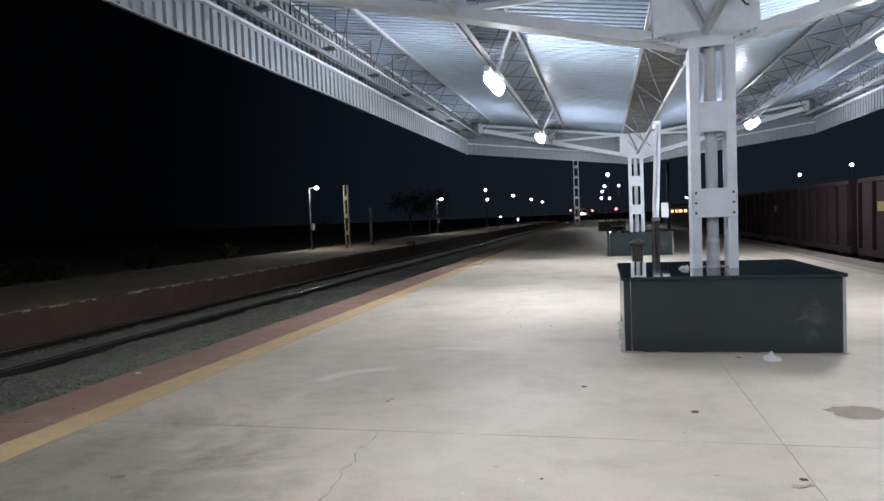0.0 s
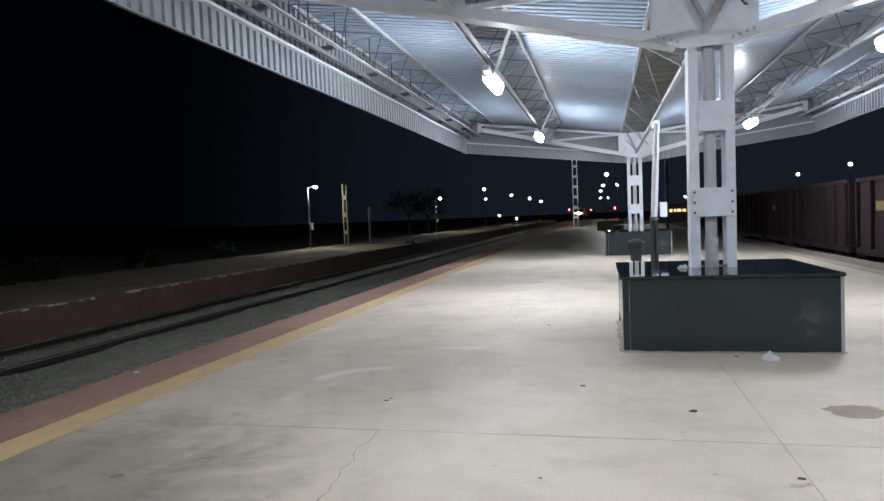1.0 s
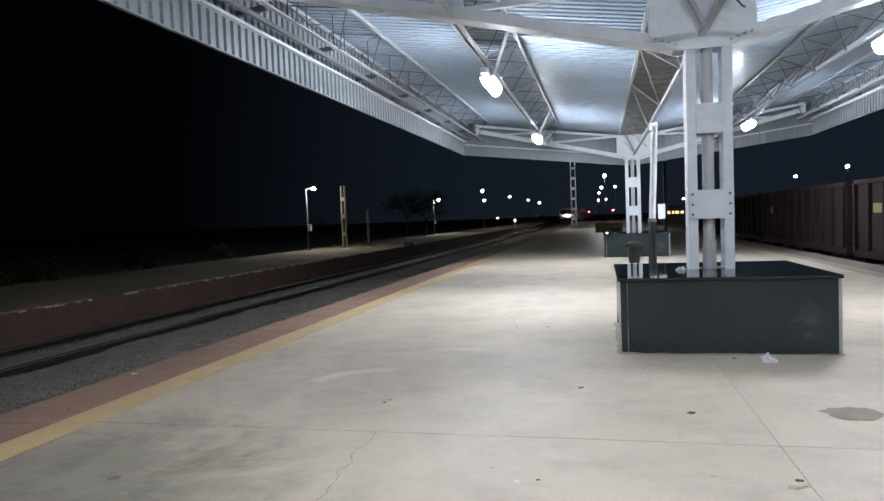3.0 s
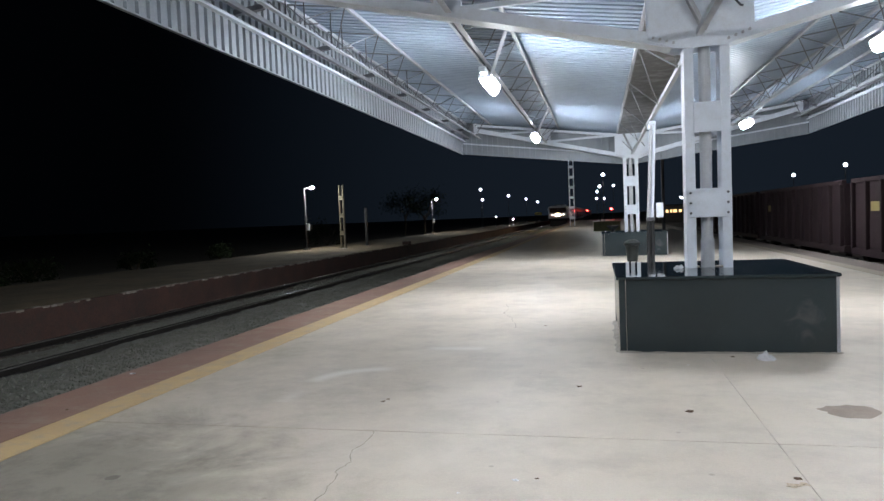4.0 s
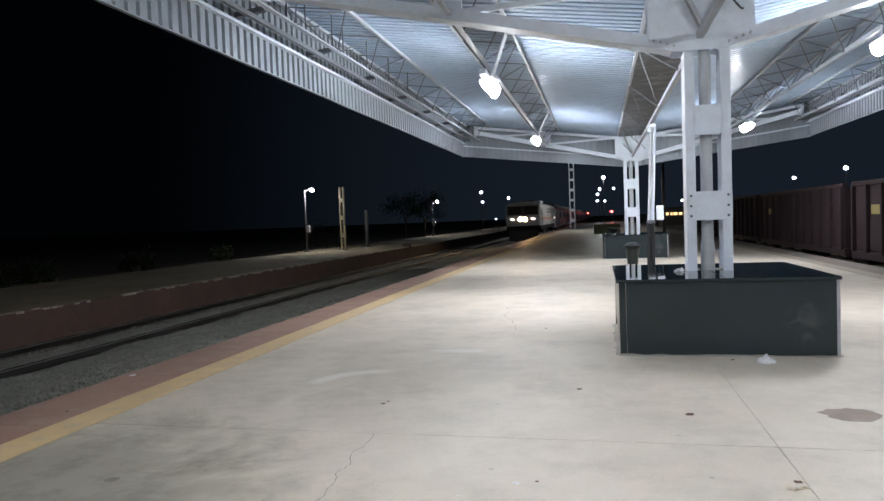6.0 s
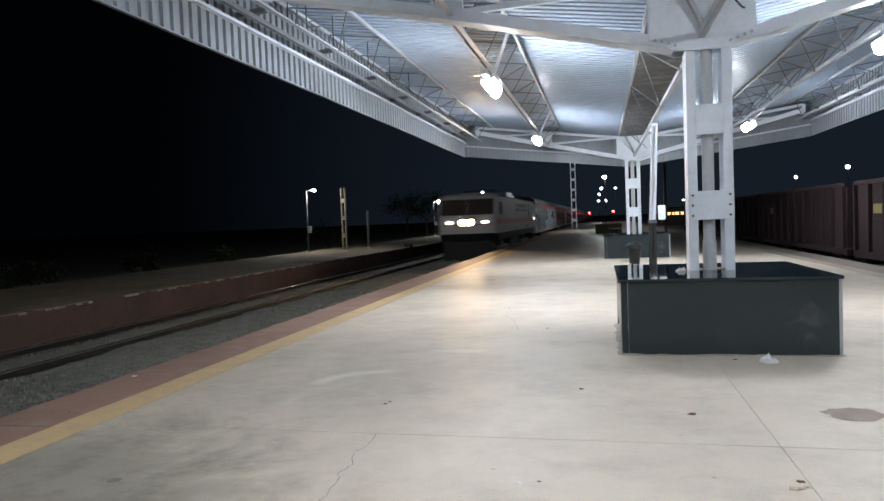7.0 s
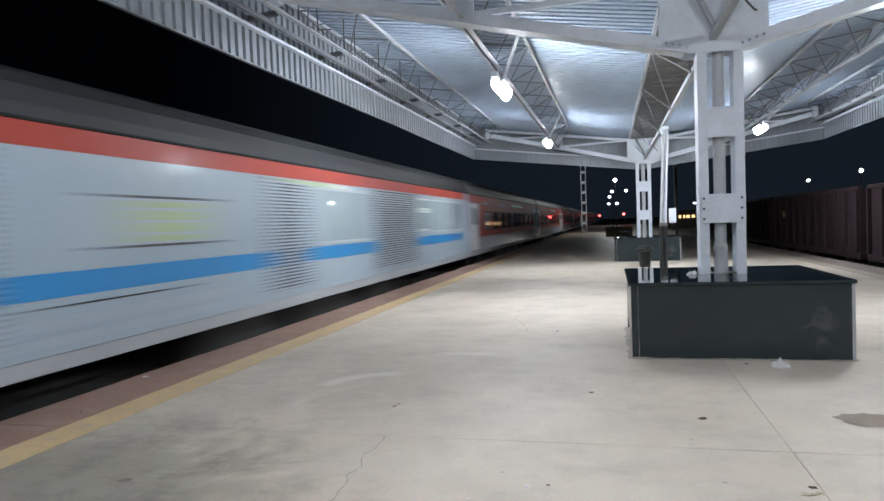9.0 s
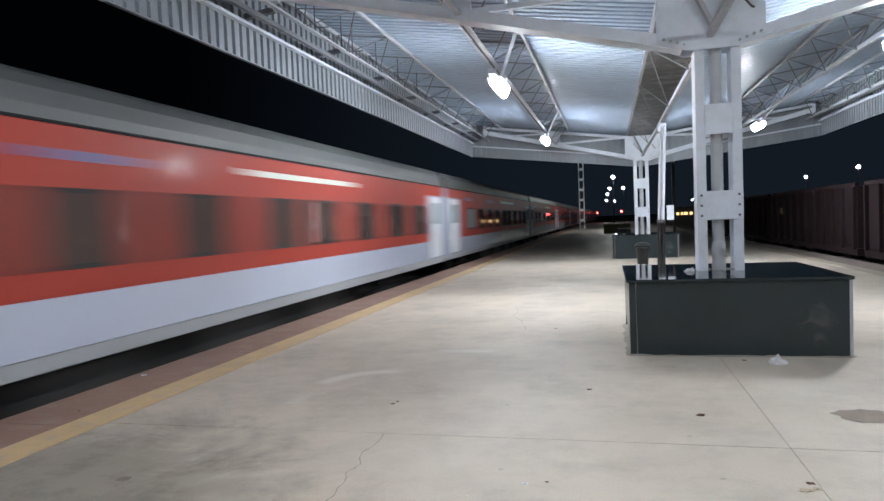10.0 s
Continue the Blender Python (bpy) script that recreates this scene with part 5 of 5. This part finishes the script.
    # sides
    for s in (-1, 1):
        # cab_door_recess is a flat black panel; the recess's shade is all colour
        for ya, yb, za, zb, mt, nm in ((1.2, 1.85, 1.76, 2.42, "dark_glass", "cab_window"), (L - 1.85, L - 1.2, 1.86, 2.42, "dark_glass", "cab_window"),
                                       (2.15, 2.75, 0.86, 2.5, "loco_white", "cab_door"), (15.42, 15.98, 1.54, 2.54, "rubber", "cab_door_recess")):
            a, b = sorted((s * 1.555, s * 1.572))
            part(nm, boxes((a, b, ya, yb, za, zb), bevel=0.004), mt, body)
        gr = part("filter_grille", boxes((*sorted((s * 1.55, s * 1.563)), 7.9, 14.3, 1.90, 2.50)), "grille_pale", body, "pale panel of sooty filter openings")
        me = None
        rnd = random.Random(17)
        for k in range(13):
            for r in range(2):
                m = pose(s * 1.564, 8.14 + k * 0.49 + rnd.uniform(-0.05, 0.05), 2.065 + r * 0.27)
                if rnd.random() < 0.2:
                    continue
                if me is None:
                    f = part("filter", boxes((-0.008, 0.008, -0.17, 0.17, -0.10, 0.10)), "grille_dark", gr)
                    f.matrix_basis = m
                    me = f.data
                else:
                    shared("filter", me, gr, m)
        for y in (2.05, 2.85, 17.2, 17.9):
            part("grab_rail", tube(bmesh.new(), (s * 1.60, y, 0.9), (s * 1.60, y, 2.0), 0.014, seg=6), "grey_steel", body)
        for ya, yb in ((7.6, 8.3), (13.4, 15.6)):
            part("hatch", boxes((*sorted((s * 1.555, s * 1.57)), ya, yb, 0.86, 1.02), bevel=0.004), "grille_dark", body)
    # bogies and tanks
    for yb in (4.3, 15.7):
        bo = part("bogie", boxes((-1.22, -1.06, yb - 2.6, yb + 2.6, -0.50, 0.02), (1.06, 1.22, yb - 2.6, yb + 2.6, -0.50, 0.02), (-1.1, 1.1, yb - 0.3, yb + 0.3, -0.4, 0.42), bevel=0.02), "under", lo)
        for dy in (-1.9, 0.0, 1.9):
            wheelset(bo, yb + dy, 0.546)
        for dy in (-0.95, 0.95):
            part("spring", tube(bmesh.new(), (-1.2, yb + dy, -0.2), (-1.2, yb + dy, 0.4), 0.12, seg=10), "under", bo)
    part("transformer_tank", boxes((-1.2, 1.2, 7.9, 12.1, -0.55, 0.42), bevel=0.05), "under", lo)
    # roof gear
    part("roof_box", boxes((-0.9, 0.9, 8.9, 11.9, 2.93, 3.24), bevel=0.03), "louvre", lo, "grey roof equipment box")
    part("roof_box", boxes((-0.7, 0.7, 12.2, 14.6, 2.93, 3.14), bevel=0.03), "louvre", lo)
    for yb, up in ((3.6, 0.30), (16.2, 0.34)):
        bm = bmesh.new()
        for s in (-1, 1):
            bar(bm, (s * 0.5, yb - 1.0, 3.1), (s * 0.35, yb + 1.2, 3.06 + up * 0.4), rect(0.05, 0.05))
            tube(bm, (s * 0.55, yb - 0.9, 2.9), (s * 0.55, yb - 0.9, 3.12), 0.06, seg=8)
            tube(bm, (s * 0.55, yb + 0.9, 2.9), (s * 0.55, yb + 0.9, 3.12), 0.06, seg=8)
        bar(bm, (-0.9, yb + 1.2, 3.08 + up * 0.4), (0.9, yb + 1.2, 3.08 + up * 0.4), rect(0.06, 0.05))
        bar(bm, (-0.6, yb - 1.0, 3.1), (0.6, yb - 1.0, 3.1), rect(0.06, 0.06))
        part("pantograph", bm, "black_paint", lo)
    return lo


COACH_ROOF = [(-1.62, 2.60), (-1.61, 2.75), (-1.56, 2.93), (-1.45, 3.06), (-1.26, 3.15), (-0.90, 3.21), (-0.45, 3.235), (0, 3.24),
              (0.45, 3.235), (0.90, 3.21), (1.26, 3.15), (1.45, 3.06), (1.56, 2.93), (1.61, 2.75), (1.62, 2.60)]


def coach_shell(co, L, side_mat, roof_mat="coach_roof"):
    part("body", boxes((-1.615, 1.615, 0.0, L, 0.42, 2.61)), side_mat, co)
    rf = part("roof", extrude_profile(COACH_ROOF, 0.0, L), roof_mat, co, "grey curved roof")
    part("gutter", boxes((-1.64, -1.61, 0.0, L, 2.595, 2.625), (1.61, 1.64, 0.0, L, 2.595, 2.625)), "skirt", rf)
    for k in range(3):
        y = 3 + k * 7.8
        part("roof_vent", boxes((-0.8, 0.8, y, y + 2.2, 3.16, 3.27), bevel=0.04), roof_mat, rf)
    part("sill", boxes((-1.60, 1.60, 0.0, L, 0.25, 0.42), bevel=0.01), "coach_sill", co, "grey sill below the side")
    for y, s in ((0.0, -1), (L, 1)):
        part("gangway", boxes((-0.7, 0.7, min(y, y + s * 0.24), max(y, y + s * 0.24), 0.3, 2.5), bevel=0.04), "rubber", co, "black rubber gangway bellows")
        part("coupler", boxes((-0.14, 0.14, min(y, y + s * 0.25), max(y, y + s * 0.25), 0.02, 0.24)), "under", co)
    for yb in (4.3, L - 4.3):
        bo = part("bogie", boxes((-1.18, -1.02, yb - 1.7, yb + 1.7, -0.48, -0.05), (1.02, 1.18, yb - 1.7, yb + 1.7, -0.48, -0.05), (-1.05, 1.05, yb - 0.3, yb + 0.3, -0.35, 0.25), bevel=0.02), "under", co)
        for dy in (-1.28, 1.28):
            wheelset(bo, yb + dy, 0.457)
    for ya, yb, zz in ((7.4, 9.6, -0.42), (10.2, 13.0, -0.5), (13.6, 15.8, -0.38)):
        part("underfloor_box", boxes((-1.35, 1.35, ya, yb, zz, 0.25), bevel=0.03), "under", co)


def side_panel(name, s, ya, yb, za, zb, mat, parent, proud=0.005, label="", bevel=0.0):
    return part(name, boxes((*sorted((s * 1.6145, s * (1.615 + proud))), ya, yb, za, zb), bevel=bevel), mat, parent, label)


def window_unit(s, ya, yb, za, zb, pane, parent, mat_frame="rubber"):
    w = side_panel("window", s, ya - 0.05, yb + 0.05, za - 0.05, zb + 0.05, mat_frame, parent, 0.012)
    side_panel("pane", s, ya, yb, za, zb, pane, w, 0.016)


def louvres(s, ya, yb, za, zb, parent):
    # Shade between the slats is in this panel's dark colour.
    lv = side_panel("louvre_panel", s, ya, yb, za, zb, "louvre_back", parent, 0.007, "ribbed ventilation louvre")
    bm = bmesh.new()
    z = za + 0.01
    while z < zb - 0.03:
        box(bm, *sorted((s * 1.62, s * 1.645)), ya, yb, z, z + 0.027)
        z += 0.055
    part("slats", bm, "louvre", lv)


def power_van():
    co = empty("power_car", "grey power car with blue stripe and red top band", "railway coach")
    L = 23.54
    coach_shell(co, L, "coach_grey", "power_roof")
    for s in (-1, 1):
        side_panel("red_band", s, 0.3, L - 0.1, 2.36, 2.595, "coach_red", co, 0.006, "red band under the roof")
        for ya, yb in ((0.6, 2.95), (3.7, 8.95), (10.25, 13.8), (17.1, 22.8)):
            side_panel("blue_stripe", s, ya, yb, 0.95, 1.19, "coach_blue", co, 0.006, "blue stripe")
        for ya, yb in ((2.95, 3.7), (8.95, 10.25), (13.8, 17.1)):
            louvres(s, ya, yb, 0.55, 2.33, co)
        fr = side_panel("notice_frame", s, 5.35, 7.45, 1.38, 1.96, "louvre", co, 0.007, "grey notice frame")
        for z in (1.38, 1.93):
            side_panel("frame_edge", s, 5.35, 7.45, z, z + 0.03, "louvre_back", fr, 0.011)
        nb = side_panel("notice_panel", s, 5.75, 7.2, 1.44, 1.90, "board_green", co, 0.01, "pale yellow-green notice panel")
        for k in range(3):
            side_panel("lettering_bar", s, 5.85, 7.1, 1.51 + 0.14 * k, 1.545 + 0.14 * k, "louvre", nb, 0.013)
        side_panel("route_board", s, 9.3, 11.45, 2.27, 2.345, "board_green", co, 0.01, "thin yellow-green route board")
        side_panel("route_board", s, 11.45, 12.1, 2.27, 2.345, "board_white", co, 0.01)
        window_unit(s, 10.75, 13.3, 1.28, 2.22, "frosted", co, "louvre")
        window_unit(s, 17.35, 18.35, 1.40, 1.86, "frosted", co, "board_white")
        window_unit(s, 17.35, 18.35, 1.98, 2.20, "frosted", co, "board_white")
        window_unit(s, 18.6, 21.0, 1.34, 2.2, "frosted", co, "louvre")
        window_unit(s, 21.3, 22.6, 1.34, 2.2, "frosted", co, "louvre")
        for ya, yb, za, zb in ((4.1, 7.5, 0.50, 0.59), (4.4, 7.9, 0.65, 0.76)):
            for k in range(4):
                w = (yb - ya) / 4
                side_panel("lettering_bar", s, ya + k * w, ya + k * w + w * 0.8, za, zb, "louvre", co, 0.008)
        side_panel("seam", s, 4.5, 6.7, 0.855, 0.872, "rubber", co, 0.012, "dark seam line")
        dr = side_panel("door", s, 0.45, 1.55, 0.45, 2.28, "door_paint", co, 0.012, "grey sliding door")
        side_panel("pane", s, 0.75, 1.25, 1.45, 2.05, "dark_glass", dr, 0.02)
    return co


def red_coach():
    co = empty("passenger_coach", "red and white passenger coach with dark windows", "railway coach", group="passenger coaches")
    L = 23.54
    coach_shell(co, L, "coach_white")
    for s in (-1, 1):
        side_panel("red_side", s, 2.1, L - 1.9, 0.94, 2.595, "coach_red", co, 0.005, "glossy red side panel")
        side_panel("red_band", s, 0.05, 2.1, 2.30, 2.595, "coach_red", co, 0.005)
        side_panel("red_band", s, L - 1.9, L - 0.05, 2.30, 2.595, "coach_red", co, 0.005)
        for ya, yb in ((0.45, 1.75), (L - 1.65, L - 0.4)):
            dr = side_panel("door", s, ya, yb, 0.46, 2.25, "door_paint", co, 0.014, "pale grey entrance door")
            side_panel("pane", s, ya + 0.25, yb - 0.25, 1.45, 2.08, "frosted", dr, 0.02)
            side_panel("handle", s, ya + 0.08, ya + 0.12, 1.1, 1.6, "grey_steel", dr, 0.05)
        window_unit(s, 3.3, 4.75, 1.24, 1.94, "frosted", co)
        for ya, yb in ((5.45, 6.8), (7.55, 8.9), (9.65, 11.0), (11.9, 13.2), (13.6, 14.9), (15.75, 17.1), (17.95, 19.3), (20.05, 21.35)):
            window_unit(s, ya, yb, 1.24, 1.94, "dark_glass", co)
        side_panel("route_board", s, 11.5, 15.8, 2.30, 2.39, "board_white", co, 0.012, "thin pale route board")
        for ya, yb in ((7.6, 8.15), (8.22, 8.6), (8.68, 9.1), (3.0, 3.5), (3.6, 4.2)):
            side_panel("lettering_bar", s, ya, yb, 2.26, 2.36, "navy", co, 0.009)
    return co


TRAIN = [(locomotive(), 0.0), (power_van(), 20.45)]
first_coach = red_coach()
TRAIN.append((first_coach, 20.45 + 24.05))
for k in range(1, 14):
    TRAIN.append((copy_thing(first_coach, pose(0, 0, 0)), 20.45 + 24.05 * (k + 1)))


def motions():
    times = [0.0, 0.1] + [0.5 * k for k in range(1, 20)] + [9.9, 10.0]
    for thing, back in TRAIN:
        walk(thing, [(t, pose(TRACK_1, train_y(t) + back, 0)) for t in times])


motions()
